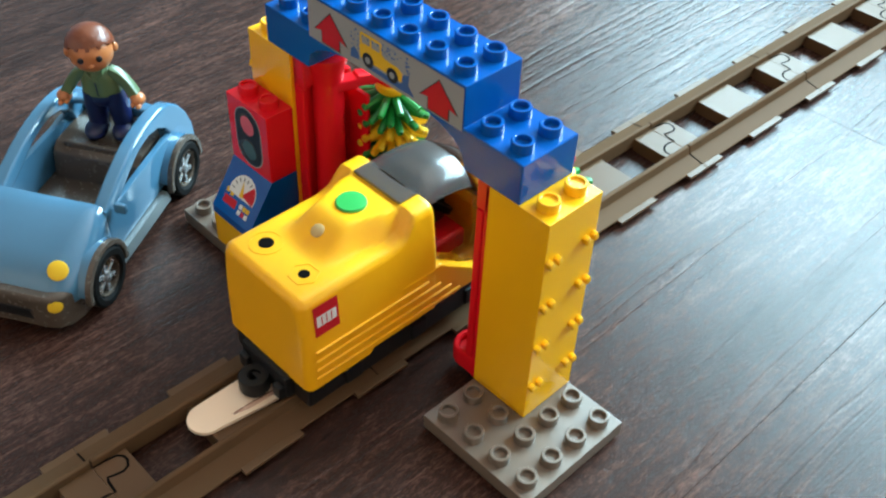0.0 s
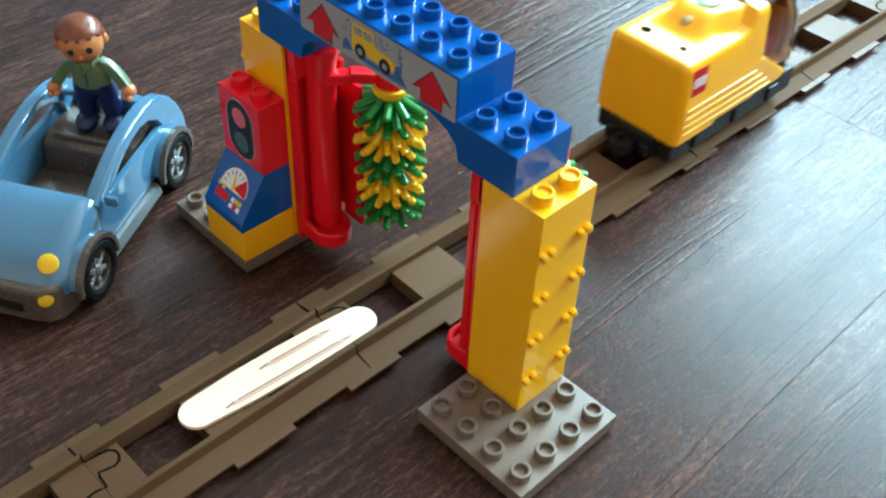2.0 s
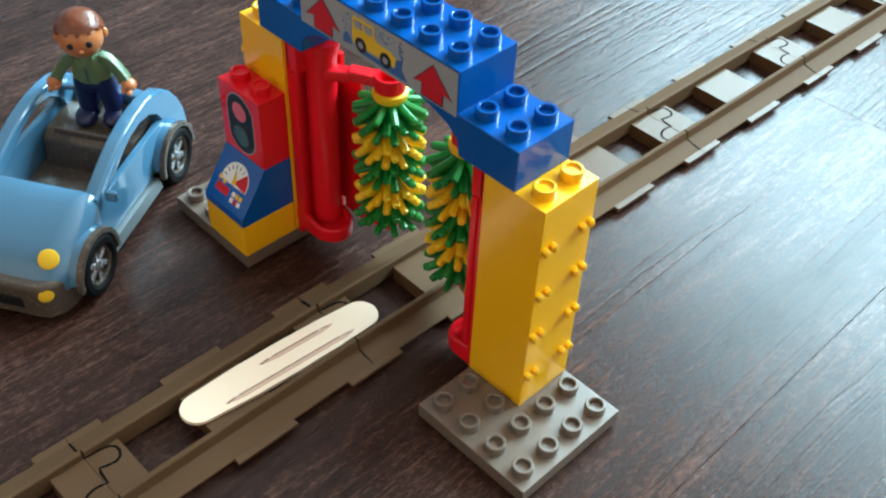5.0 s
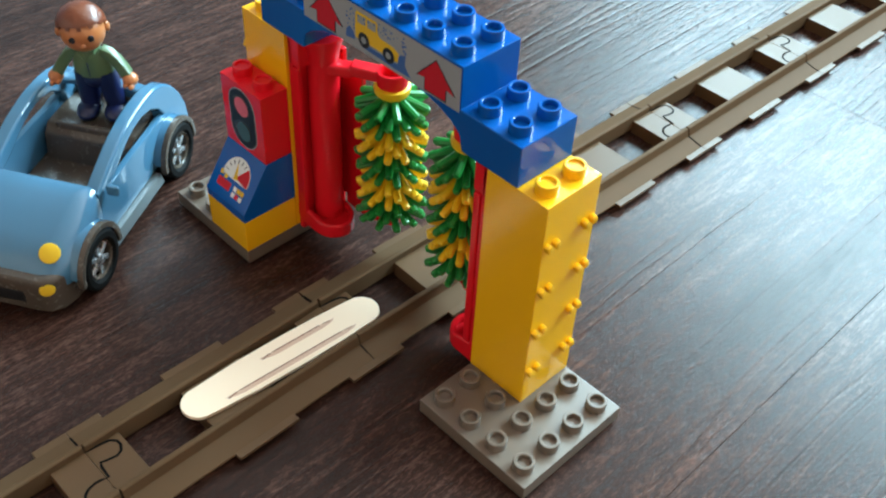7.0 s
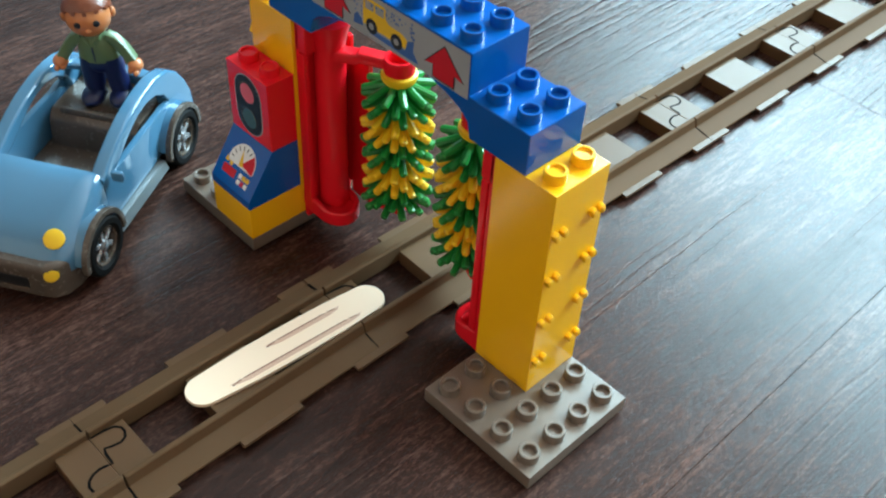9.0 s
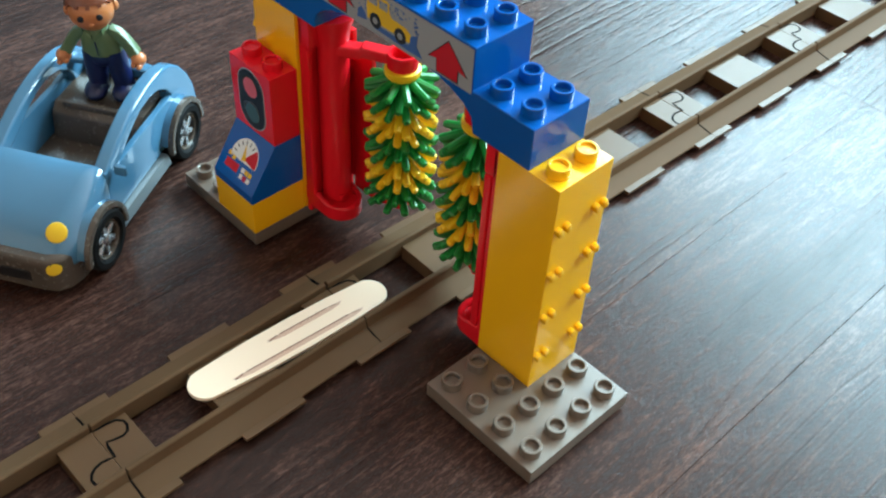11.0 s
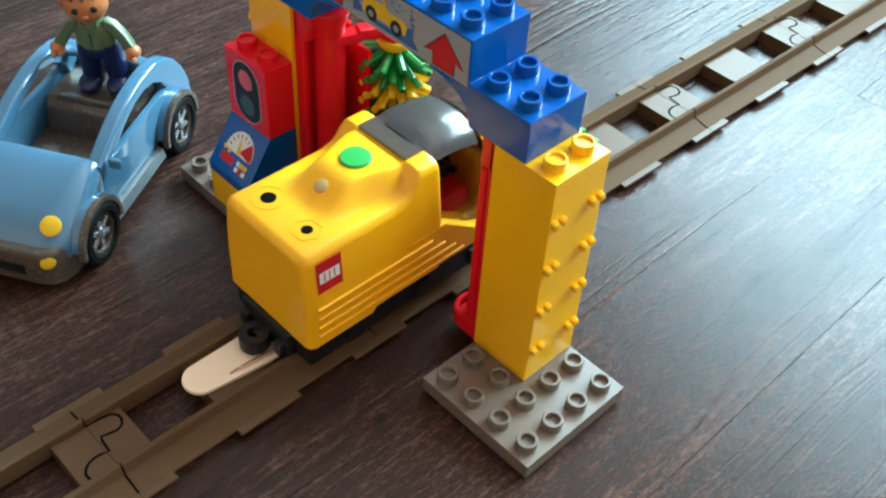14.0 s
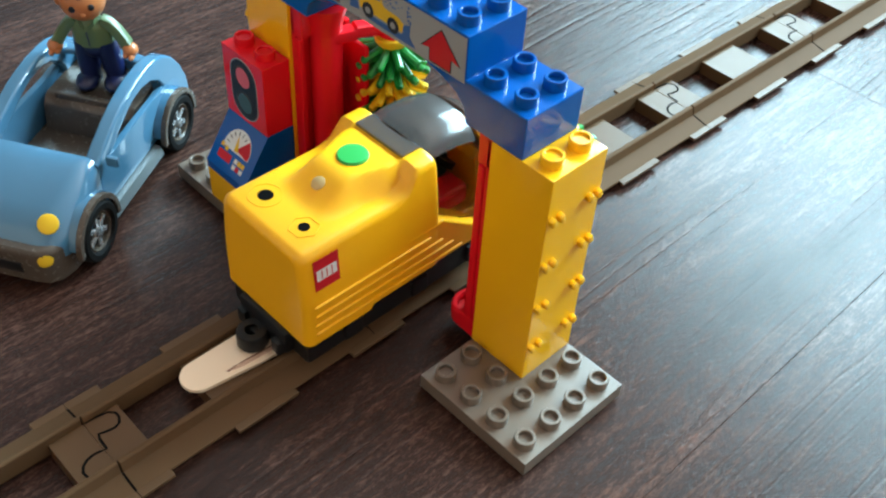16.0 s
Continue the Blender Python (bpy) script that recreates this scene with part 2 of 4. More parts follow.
P = 16.0      # stud pitch
BH = 19.2     # brick height
PL = 9.6      # plate height
COL_TOP = PL + 6 * BH

STUD = {}


def stud_mesh(mat):
    """A hollow round stud with a softened rim."""
    if mat.name not in STUD:
        b = lathe([(4.75, -0.2), (4.75, 4.0), (4.4, 4.45), (3.5, 4.45), (3.15, 4.1), (3.1, 2.1), (0, 2.0)], 20)
        STUD[mat.name] = finish(b, "stud", mat)
    return STUD[mat.name]


def solid_stud_mesh(mat):
    key = mat.name + "_solid"
    if key not in STUD:
        b = lathe([(4.75, -0.2), (4.75, 4.0), (4.4, 4.45), (3.6, 4.45), (3.3, 4.2), (3.2, 3.3), (0, 3.25)], 20)
        STUD[key] = finish(b, "stud", mat)
    return STUD[key]


def studs(parent, mat, cells, z, solid=False):
    for i, j in cells:
        part("stud", (solid_stud_mesh if solid else stud_mesh)(mat), mat, parent, at=mm(i * P, j * P, z))


# ---- the room ----


def build_room():
    floor = tagged(new("floor"), "dark grey-brown oak laminate floor of long planks", "floor", kind="structure")
    slab = box(-2600, 2600, -2600, 2200, -60, -8.5, 0)
    part("subfloor", slab, BLACK, floor)
    width, length, gap = 192.0, 1285.0, 0.04
    meshes = {}
    rng = random.Random(5)
    x = 168.2 - 14 * (width)
    col = 0
    while x < 2600:
        y = -2600 - rng.uniform(0, length * 0.9)
        if abs(x - (168.2 - width)) < 1:
            y = 318 - 3 * length
        while y < 2200:
            y0, y1 = max(y, -2600), min(y + length, 2200)
            if y1 - y0 > 5:
                x1 = min(x + width, 2600)
                k2 = (round(y1 - y0), round(x1 - x))
                if k2 not in meshes:
                    meshes[k2] = finish(box(gap, x1 - x - gap, gap, y1 - y0 - gap, -8, 0, 0.18, 1), "plank", PLANK)
                part("plank", meshes[k2], PLANK, floor, at=mm(x, y0, 0))
            y += length
        x += width
    wx0, wx1 = WIN_X[0] * 1000, WIN_X[1] * 1000
    wz0, wz1 = WIN_Z[0] * 1000, WIN_Z[1] * 1000
    wy = WALL_Y * 1000
    # Unseen walls and ceiling, added to close the room and steer bounced light
    north = box(-2600, wx0, wy, wy + 250, 0, 2600, 0)
    for b in (box(wx1, 2600, wy, wy + 250, 0, 2600, 0), box(wx0, wx1, wy, wy + 250, 0, wz0, 0), box(wx0, wx1, wy, wy + 250, wz1, 2600, 0)):
        join(north, b)
    tagged(part("wall_north", north, COOL_BOUNCE), "unseen plain wall, blue-grey for cool bounced light, with a wide window", "wall", kind="structure")
    for name, dims in (("wall_south", (-2600, 2600, -2800, -2600)), ("wall_west", (-2800, -2600, -2800, wy + 250)), ("wall_east", (2600, 2800, -2800, wy + 250))):
        cool = name == "wall_west"
        tagged(part(name, box(*dims, -60, 2600, 0), COOL_BOUNCE if cool else WARM_BOUNCE), "unseen plain wall, blue-grey for cool bounced light" if cool else "unseen plain wall, tinted for warm bounced light", "wall", kind="structure")
    tagged(part("ceiling", box(-2800, 2800, -2800, wy + 250, 2600, 2750, 0), CEILING_BOUNCE), "unseen plain ceiling, tinted for warm bounced light", "ceiling", kind="structure")
    win = tagged(new("window_1"), "wide white-framed window letting in overcast daylight", "window", kind="structure")
    fr = box(wx0, wx0 + 60, wy + 80, wy + 140, wz0, wz1, 3)
    for b in (box(wx1 - 60, wx1, wy + 80, wy + 140, wz0, wz1, 3), box(wx0 + 60, wx1 - 60, wy + 80, wy + 140, wz0, wz0 + 60, 3), box(wx0 + 60, wx1 - 60, wy + 80, wy + 140, wz1 - 60, wz1, 3)):
        join(fr, b)
    part("window_frame", fr, FRAME_WHITE, win)


build_room()

# ---- the car wash gate ----


def plate(label, x0, y0, cells):
    t = thing("base_plate", label, "toy plate", "base plates of the toy gate", mm(x0 * P, y0 * P, 0))
    b = box(0.1, 4 * P - 0.1, 0.1, 4 * P - 0.1, 1.7, PL, 0.45)
    part("plate", b, GREY_PLATE, t)
    skirt = box(1.8, 4 * P - 1.8, 1.8, 4 * P - 1.8, 0, 1.9, 0)
    part("underside", skirt, GREY_PLATE, t)
    studs(t, GREY_PLATE, [(i + 0.5, j + 0.5) for i, j in cells], PL)
    return t


def column(side):
    """A tall two by two pillar; side is 1 or -1: its outer face points along side * x."""
    t = thing("pillar", "tall glossy yellow toy brick pillar with clip pegs on its outer face", "toy pillar", "pillars of the toy gate", mm(side * 5 * P, 0, 0))
    b = box(-P + 0.1, P - 0.1, -P + 0.1, P - 0.1, PL, COL_TOP, 0.5)
    part("shaft", b, YELLOW, t)
    studs(t, YELLOW, [(side * 0.5, -0.5), (side * 0.5, 0.5)], COL_TOP, solid=True)
    peg = None
    for k in range(4):
        for y in (-10.4, 11.8):
            z = 29.2 + k * 24.7
            for dy in (-2.4, 2.4):
                if peg is None:
                    pb = box(-0.5, 2.8, -1.5, 1.5, -2.1, 2.1, 0.9, 2)
                    peg = finish(pb, "clip_peg", YELLOW)
                part("clip_peg", peg, YELLOW, t, at=mm(side * (P - 0.2), y + dy - 1.0, z + 0.8, 20, 0, 0 if side > 0 else 180))
    return t


def arch():
    t = thing("arch_beam", "blue toy brick arch beam carrying a sign with red arrows", "toy beam", at=mm(0, 0, COL_TOP))
    pts = [(-5 * P, 0), (-3.2 * P, 0)]
    for k in range(13):
        a = math.pi * (1 - k / 12)
        pts.append((3.1 * P * math.cos(a), BH * 0.98 * math.sin(a) ** 0.7 if 0 < k < 12 else 0))
    pts += [(3.2 * P, 0), (5 * P, 0), (5 * P, BH), (3 * P, BH), (3 * P, 2 * BH), (-3 * P, 2 * BH), (-3 * P, BH), (-5 * P, BH)]
    b = prism(pts, 2 * P - 0.2, "y", -P + 0.1, 0.35, 1)
    part("beam", b, BLUE, t)
    studs(t, BLUE, [(i, j) for i in (-4.5, -3.5, 3.5, 4.5) for j in (-0.5, 0.5)], BH)
    studs(t, BLUE, [(i + 0.5, j) for i in range(-3, 3) for j in (-0.5, 0.5)], 2 * BH)
    return t


plate("flat grey toy base plate with round studs on the floor", 4, -3, [(i, j) for i in range(4) for j in range(4) if not (i < 2 and j > 1)])
plate("flat grey toy base plate under the yellow and blue bricks", -8, -3, [(i, j) for i in range(4) for j in range(4) if i < 2])
column(1)
column(-1)
BEAM = arch()


def flat(points, lift=0.0, thick=0.12):
    """A thin print in the u, v plane, facing w."""
    return prism(points, thick, "z", lift)


def disc(u, v, r, a0=0.0, a1=360.0, n=24, squash=1.0):
    return [(u + r * math.cos(radians(a0 + (a1 - a0) * k / n)), v + squash * r * math.sin(radians(a0 + (a1 - a0) * k / n))) for k in range(n if a1 - a0 >= 360 else n + 1)]


def rect(u0, u1, v0, v1):
    return [(u0, v0), (u1, v0), (u1, v1), (u0, v1)]


def pill(u, v, hw, hh):
    return disc(u, v + hh - hw, hw, 0, 180, 12) + disc(u, v - hh + hw, hw, 180, 360, 12)


# prints on an upright face that looks towards -y: u runs along x, v along z
UPRIGHT = Matrix(((1, 0, 0, 0), (0, 0, -1, 0), (0, 1, 0, 0), (0, 0, 0, 1)))


def printed(name, parent, points, mat, lift, m, label=""):
    return part(name, moved(flat(points, lift), m), mat, parent, label, smooth=False)


def beam_sign():
    m = Matrix.Translation((0, -P + 0.08, 0)) @ UPRIGHT
    sign = printed("sign", BEAM, rect(-3 * P + 0.6, 3 * P - 0.6, BH - 1.6, 2 * BH - 1.0), PALE, 0.0, m, "pale grey sign sticker with red arrows and a car")
    arrow = [(0, 5.9), (10.2, -4.9), (5.7, -4.0), (5.7, -9.4), (-5.7, -9.4), (-5.7, -4.0), (-10.2, -4.9)]
    for u in (-32.4, 34.0):
        printed("arrow_outline", sign, [(u + 1.09 * a, 28.4 + 1.09 * (b + 1.6) - 1.6) for a, b in arrow], BLACK_PRINT, 0.12, m)
        printed("arrow", sign, [(u + a, 28.4 + b) for a, b in arrow], RED_PRINT, 0.24, m, "red arrow pointing up")
    v0 = BH + 2.2
    printed("blue_brush_print", sign, [(-19.5, v0 - 1), (-13.5, v0), (-14.5, v0 + 3), (-17, v0 + 5), (-19, v0 + 3)], BLUE_PRINT, 0.12, m)
    printed("blue_brush_print", sign, [(-9, v0 - 1.6), (13, v0 - 2.2), (20, v0 - 2), (16.5, v0 + 2), (17, v0 + 7), (13, v0 + 5), (12, v0 + 0.5), (-8, v0 + 0.5)], BLUE_PRINT, 0.12, m)
    printed("printed_car", sign, [(-13, v0 + 1.6), (12.4, v0 + 1.6), (13, v0 + 5.5), (10, v0 + 7.2), (2, v0 + 7.6), (0.4, v0 + 9.0), (-12.6, v0 + 9.0), (-13.6, v0 + 7)], YELLOW_PRINT, 0.16, m)
    for u in (-12.6, -6.4, -0.2):
        printed("printed_cab_post", sign, [(u - 0.6, v0 + 8.6), (u + 0.6, v0 + 8.6), (u + 0.4, v0 + 13.4), (u - 0.4, v0 + 13.4)], YELLOW_PRINT, 0.16, m)
    printed("printed_cab_roof", sign, rect(-12.4, -0.6, v0 + 12.8, v0 + 14), YELLOW_PRINT, 0.18, m)
    for u in (-8, 7):
        w = printed("printed_wheel", sign, disc(u, v0 + 2.2, 3.4), BLACK_PRINT, 0.3, m)
        printed("printed_hub", w, disc(u, v0 + 2.2, 1.5), PALE, 0.44, m)
    rng = random.Random(8)
    drops = bmesh.new()
    for _ in range(130):
        u, v = rng.uniform(-19, 18), rng.uniform(BH + 3, 2 * BH - 3)
        if v > v0 + 9.5 or abs(u) > 14:
            r = rng.uniform(0.25, 0.6)
            join(drops, flat(disc(u, v, r, n=6), 0.12))
    tagged(part("water_drop_print", moved(drops, m), BLUE_PRINT, sign, smooth=False), kind="stuff")


beam_sign()


def control_tower():
    """Yellow, blue and red bricks stacked before the far pillar."""
    y = thing("toy_brick", "yellow two by two toy brick on the base plate", "toy brick", at=mm(-5 * P, -2 * P, PL))
    part("brick_body", box(-P + 0.1, P - 0.1, -P + 0.1, P - 0.1, 0, BH, 0.45), YELLOW, y)
    b = thing("slope_brick", "blue sloped toy brick printed with a dial and buttons", "toy brick", at=mm(-5 * P, -2 * P, PL + BH))
    h = 1.5 * BH
    part("brick_body", prism([(-P + 0.1, 0), (P - 0.1, 0), (P - 0.1, h), (0.3, h), (-P + 0.1, 5)], 2 * P - 0.2, "x", -P + 0.1, 0.4), BLUE, b)
    run, rise = P + 0.2, h - 5
    ang = math.atan2(rise, run)
    face = Matrix.Translation((0, -P + 0.1, 5)) @ Matrix.Rotation(ang, 4, "X") @ Matrix.Translation((0, 0, -0.02))
    dial = printed("dial", b, disc(0.5, 14, 10, -12, 192), WHITE, 0, face, "white gauge dial")
    printed("dial_red_sector", dial, [(0.5, 13.6)] + disc(0.5, 14, 9.6, -12, 48, 8), RED_PRINT, 0.12, face)
    for k in range(6):
        a = radians(62 + 22 * k)
        c, sn = math.cos(a), math.sin(a)
        printed("dial_mark", dial, [(0.5 + 6.6 * c - 0.25 * sn, 14 + 6.6 * sn + 0.25 * c), (0.5 + 8.8 * c - 0.25 * sn, 14 + 8.8 * sn + 0.25 * c), (0.5 + 8.8 * c + 0.25 * sn, 14 + 8.8 * sn - 0.25 * c), (0.5 + 6.6 * c + 0.25 * sn, 14 + 6.6 * sn - 0.25 * c)], BLACK_PRINT, 0.12, face)
    printed("needle", dial, [(-0.8, 12.4), (2.4, 12.8), (-1.2, 20.5)], YELLOW_PRINT, 0.24, face)
    printed("red_bar", b, rect(-10.5, -0.5, 5.2, 9.5), RED_PRINT, 0, face)
    for k, (u, v, mat) in enumerate([(3.2, 8.4, WHITE), (6, 8.4, YELLOW_PRINT), (8.8, 8.4, YELLOW_PRINT), (3.2, 5.2, WHITE), (6, 5.2, RED_PRINT), (8.8, 5.2, WHITE), (-9.5, 12.2, YELLOW_PRINT), (-6, 11.4, YELLOW_PRINT)]):
        printed("key_print", b, rect(u - 1.2, u + 1.2, v - 1.2, v + 1.2), mat, 0, face)
    r = thing("signal_brick", "red toy brick printed with a black signal light", "toy brick", at=mm(-5 * P, -1.5 * P, PL + BH + h))
    part("brick_body", box(-P + 0.1, P - 0.1, -P / 2 + 0.1, P / 2 - 0.1, 0, 2 * BH, 0.45), RED, r)
    studs(r, RED, [(-0.5, 0), (0.5, 0)], 2 * BH, solid=True)
    m = Matrix.Translation((0, -P / 2 + 0.08, 0)) @ UPRIGHT
    rim = printed("signal_border", r, pill(0, BH, 10.4, 17.2), PALE, 0, m, "grey border of the signal")
    panel = printed("signal_panel", r, pill(0, BH, 9.7, 16.5), BLACK_PRINT, 0.12, m, "black signal panel")
    for v, mat, ring in ((BH + 7.4, PINK_PRINT, GREY_PLATE), (BH - 7.4, TEAL_PRINT, GREY_PLATE)):
        lamp = printed("signal_ring", panel, disc(-0.4, v, 6.1), CAR_GREY, 0.24, m)
        printed("signal_lamp", lamp, disc(0, v - 0.3, 5.3), mat, 0.36, m)


control_tower()


HINGE = {1: (55, 4), -1: (-52, -2)}


def brush(side):
    """A turning brush on a swinging arm; the thing's origin is its hinge."""
    t = thing("wash_brush", "green and yellow rubber bristle brush on a red swing arm", "toy brush", "wash brushes", mm(*HINGE[side], 0))
    ax, ay = (-29, 11) if side > 0 else (26, 18)
    reach = math.hypot(ax, ay)
    ux, uy = ax / reach, ay / reach
    part("hinge_bar", shift(lathe([(0, 22), (3.4, 22), (3.6, 24), (3.6, 110), (3.0, 112), (0, 112)], 16), 0, 0, 0), RED, t)
    part("swing_arm", sweep([(ux * -1, uy * -1, 108), (ux * 12, uy * 12, 108), (ux * 13, uy * 13, 109.2), (ux * (reach - 6), uy * (reach - 6), 108.0)], 3.1, 3.9, (0, 0, 1)), RED, t)
    part("lower_tab", sweep([(ux * reach * 0.62, uy * reach * 0.62, 22), (ux * (reach - 3), uy * (reach - 3), 22.4)], 2.4, 3.4, (0, 0, 1)), RED, t)
    cap = lathe([(0, 103), (6.6, 103), (7.4, 104), (7.7, 110.4), (7.2, 111.2), (6.0, 111.2), (5.5, 110.6), (5.2, 105), (0, 104.8)], 28)
    part("bearing_cup", shift(cap, ax, ay, 0), RED, t)
    part("collar", shift(lathe([(0, 97), (6, 97), (8.2, 99.5), (8.8, 101.5), (8.6, 103), (6.5, 104), (0, 104)], 24), ax, ay, 0), BRISTLE_YELLOW, t)
    part("core", shift(lathe([(0, 26), (4.2, 26), (4.2, 99), (0, 99)], 14), ax, ay, 0), GREEN, t)
    part("bottom_pin", shift(lathe([(0, 20), (5, 20), (5.4, 22), (5, 27), (0, 27)], 16), ax, ay, 0), RED, t)
    rng = random.Random(3 + side)
    for ring in range(15):
        z = 97.5 - ring * 4.75
        b = bmesh.new()
        n = 11
        for k in range(n):
            q = 2 * math.pi * (k + 0.5 * (ring % 2)) / n + rng.uniform(-0.04, 0.04)
            droop = math.radians(15 + rng.uniform(-4, 4))
            ln = rng.uniform(14.9, 16.1)
            c = lathe([(2.3, 0), (2.0, ln * 0.6), (1.95, ln - 1.4), (1.5, ln - 0.4), (0, ln)], 8)
            moved(c, Matrix.Rotation(q, 4, "Z") @ Matrix.Translation((3.0, 0, 0)) @ Matrix.Rotation(math.pi / 2 + droop, 4, "Y"))
            join(b, c)
        shift(b, ax, ay, z)
        part("bristle_ring", b, GREEN if (ring // 3) % 2 == 0 else BRISTLE_YELLOW, t)
    return t


def holder(side):
    t = thing("brush_holder", "red upright brush holder fixed to a yellow pillar", "toy holder", "brush holders", mm(side * 64, 0, 0))

    def bx(a, b, *rest):
        return box(min(-side * a, -side * b), max(-side * a, -side * b), *rest)

    back = bx(0.1, 3, -14.5, 14.5, 8, COL_TOP - 0.4, 0.6)
    part("back_plate", back, RED, t)
    for y0, y1 in ((-15, -12), (12, 15)):
        part("side_flange", bx(3.1, 7, y0, y1, 20, COL_TOP - 16, 0.8), RED, t)
    part("guard_panel", bx(7.1, 21.5 if side < 0 else 15, 11.8, 14.4, 14 if side < 0 else 26, COL_TOP - 24, 0.8), RED, t)
    part("half_round", shift(lathe([(0, 18), (7.6, 18), (7.6, COL_TOP - 14), (0, COL_TOP - 14)], 28), -side * 8.5, -1, 0), RED, t)
    top = bx(0.2, 8, -14.5, 11, COL_TOP - 16, COL_TOP - 0.3, 1.2)
    join(top, shift(lathe([(0, COL_TOP - 17), (7.4, COL_TOP - 17), (8.2, COL_TOP - 9), (10.5, COL_TOP - 2), (10.5, COL_TOP - 0.4), (0, COL_TOP - 0.4)], 28), -side * 8.5, -1, 0))
    part("top_block", top, RED, t)
    # a scooped foot: a floor, and a rim that falls away towards the front
    z0, deep = (12.0, 1.0) if side < 0 else (8.0, 0.82)
    out = [(0, -14.5)] + [(deep * (14 + 12 * math.cos(radians(a))), -3.6 + 10.8 * math.sin(radians(a))) for a in range(-90, 91, 15)] + [(0, 7)]
    part("foot", prism([(-side * u, v) for u, v in out], 5.5, "z", z0, 1.2, 2), RED, t)
    rim = []
    for k, (u, v) in enumerate(out):
        du, dv = 10 - u, -4 - v
        d = math.hypot(du, dv)
        iu, iv = (u + 3.2 * du / d, v + 3.2 * dv / d) if 0 < k < len(out) - 1 else (u, v + (3.2 if v < 0 else -3.2))
        low, top = z0 + 4.2, z0 + 12.5 - 4.0 * min(1.0, u / 18)
        rim.append([(-side * u, v, low), (-side * u, v, top - 1), (-side * (u + 0.25 * (iu - u)), v + 0.25 * (iv - v), top), (-side * (u + 0.75 * (iu - u)), v + 0.75 * (iv - v), top), (-side * iu, iv, top - 1), (-side * iu, iv, low)])
    part("foot_rim", loft(rim), RED, t)
    part("hinge_knuckle", shift(lathe([(0, 13.6), (4.6, 13.6), (4.6, 21.8), (0, 21.8)], 16), -side * 12, -2, 0), RED, t)
    return t


holder(1)
holder(-1)
BRUSH_NEAR, BRUSH_FAR = brush(1), brush(-1)

# ---- track ----


def track_piece():
    t = thing("track_piece", "grey-brown toy train track piece on the floor", "toy track", "train track pieces")
    L = 127.0
    for s in (-1, 1):
        out = [(s * 13.3, 2), (s * 13.3, 11.6), (s * 13.8, 12.2), (s * 15.6, 12.2), (s * 16.2, 11.6), (s * 17.2, 7.0), (s * 27.2, 5.0), (s * 27.6, 4.8), (s * 27.6, 3.9), (s * 17.5, 3.9), (s * 17.5, 2)]
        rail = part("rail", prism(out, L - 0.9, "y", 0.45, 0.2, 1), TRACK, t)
    for y0, y1 in ((0.02, 16), (47.5, 79.5), (111, L - 0.02)):
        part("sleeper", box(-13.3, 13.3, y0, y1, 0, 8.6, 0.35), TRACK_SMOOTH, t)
        for s in (-1, 1):
            a, c = sorted((s * 27.0, s * 31.0))
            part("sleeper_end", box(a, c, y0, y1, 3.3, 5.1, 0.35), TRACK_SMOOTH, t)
    line = [(-13.3, 0.3), (-12.8, 6), (-11.9, 11), (-9.5, 13.2), (-6.9, 13.3), (-4, 11.8), (-2.9, 9.2), (-3.6, 5), (-4.5, 2.3), (-2, 1.4), (4.2, 1), (3.4, -2), (3.1, -4.7), (3.8, -8), (5.5, -10.5), (8, -12), (11.2, -11.8), (13, -9)]
    b = bmesh.new()
    lo, hi = [], []
    for k, (u, v) in enumerate(line):
        (u0, v0), (u1, v1) = line[max(k - 1, 0)], line[min(k + 1, len(line) - 1)]
        d = math.hypot(u1 - u0, v1 - v0)
        nu, nv = -(v1 - v0) / d * 0.65, (u1 - u0) / d * 0.65
        lo.append(b.verts.new((u - nu, v - nv, 8.66)))
        hi.append(b.verts.new((u + nu, v + nv, 8.66)))
    for k in range(len(line) - 1):
        b.faces.new([lo[k], lo[k + 1], hi[k + 1], hi[k]])
    for s in (-1, 1):
        b.faces.new([b.verts.new((s * u, v, z)) for u, v, z in ((17.3, -0.45, 7.04), (27.2, -0.45, 4.96), (27.2, 0.45, 4.96), (17.3, 0.45, 7.04))])
    part("joint_groove", b, RECESS_SHADE, t)
    return t


TRACK_BENDS = (0, 0, 0, 0, 1.35, 1.35, 1.35, 1.35, 1.35, 1.35, 1.35)


def build_track():
    x, y = 2.5, -44.5 - 4 * 127.0
    first = None
    for k, a in enumerate(TRACK_BENDS):
        m = mm(x, y, 0, 0, 0, -a)
        if first is None:
            first = track_piece()
            first.matrix_basis = m
        else:
            copy_thing(first, m)
        x += 127.0 * math.sin(radians(a))
        y += 127.0 * math.cos(radians(a))


build_track()


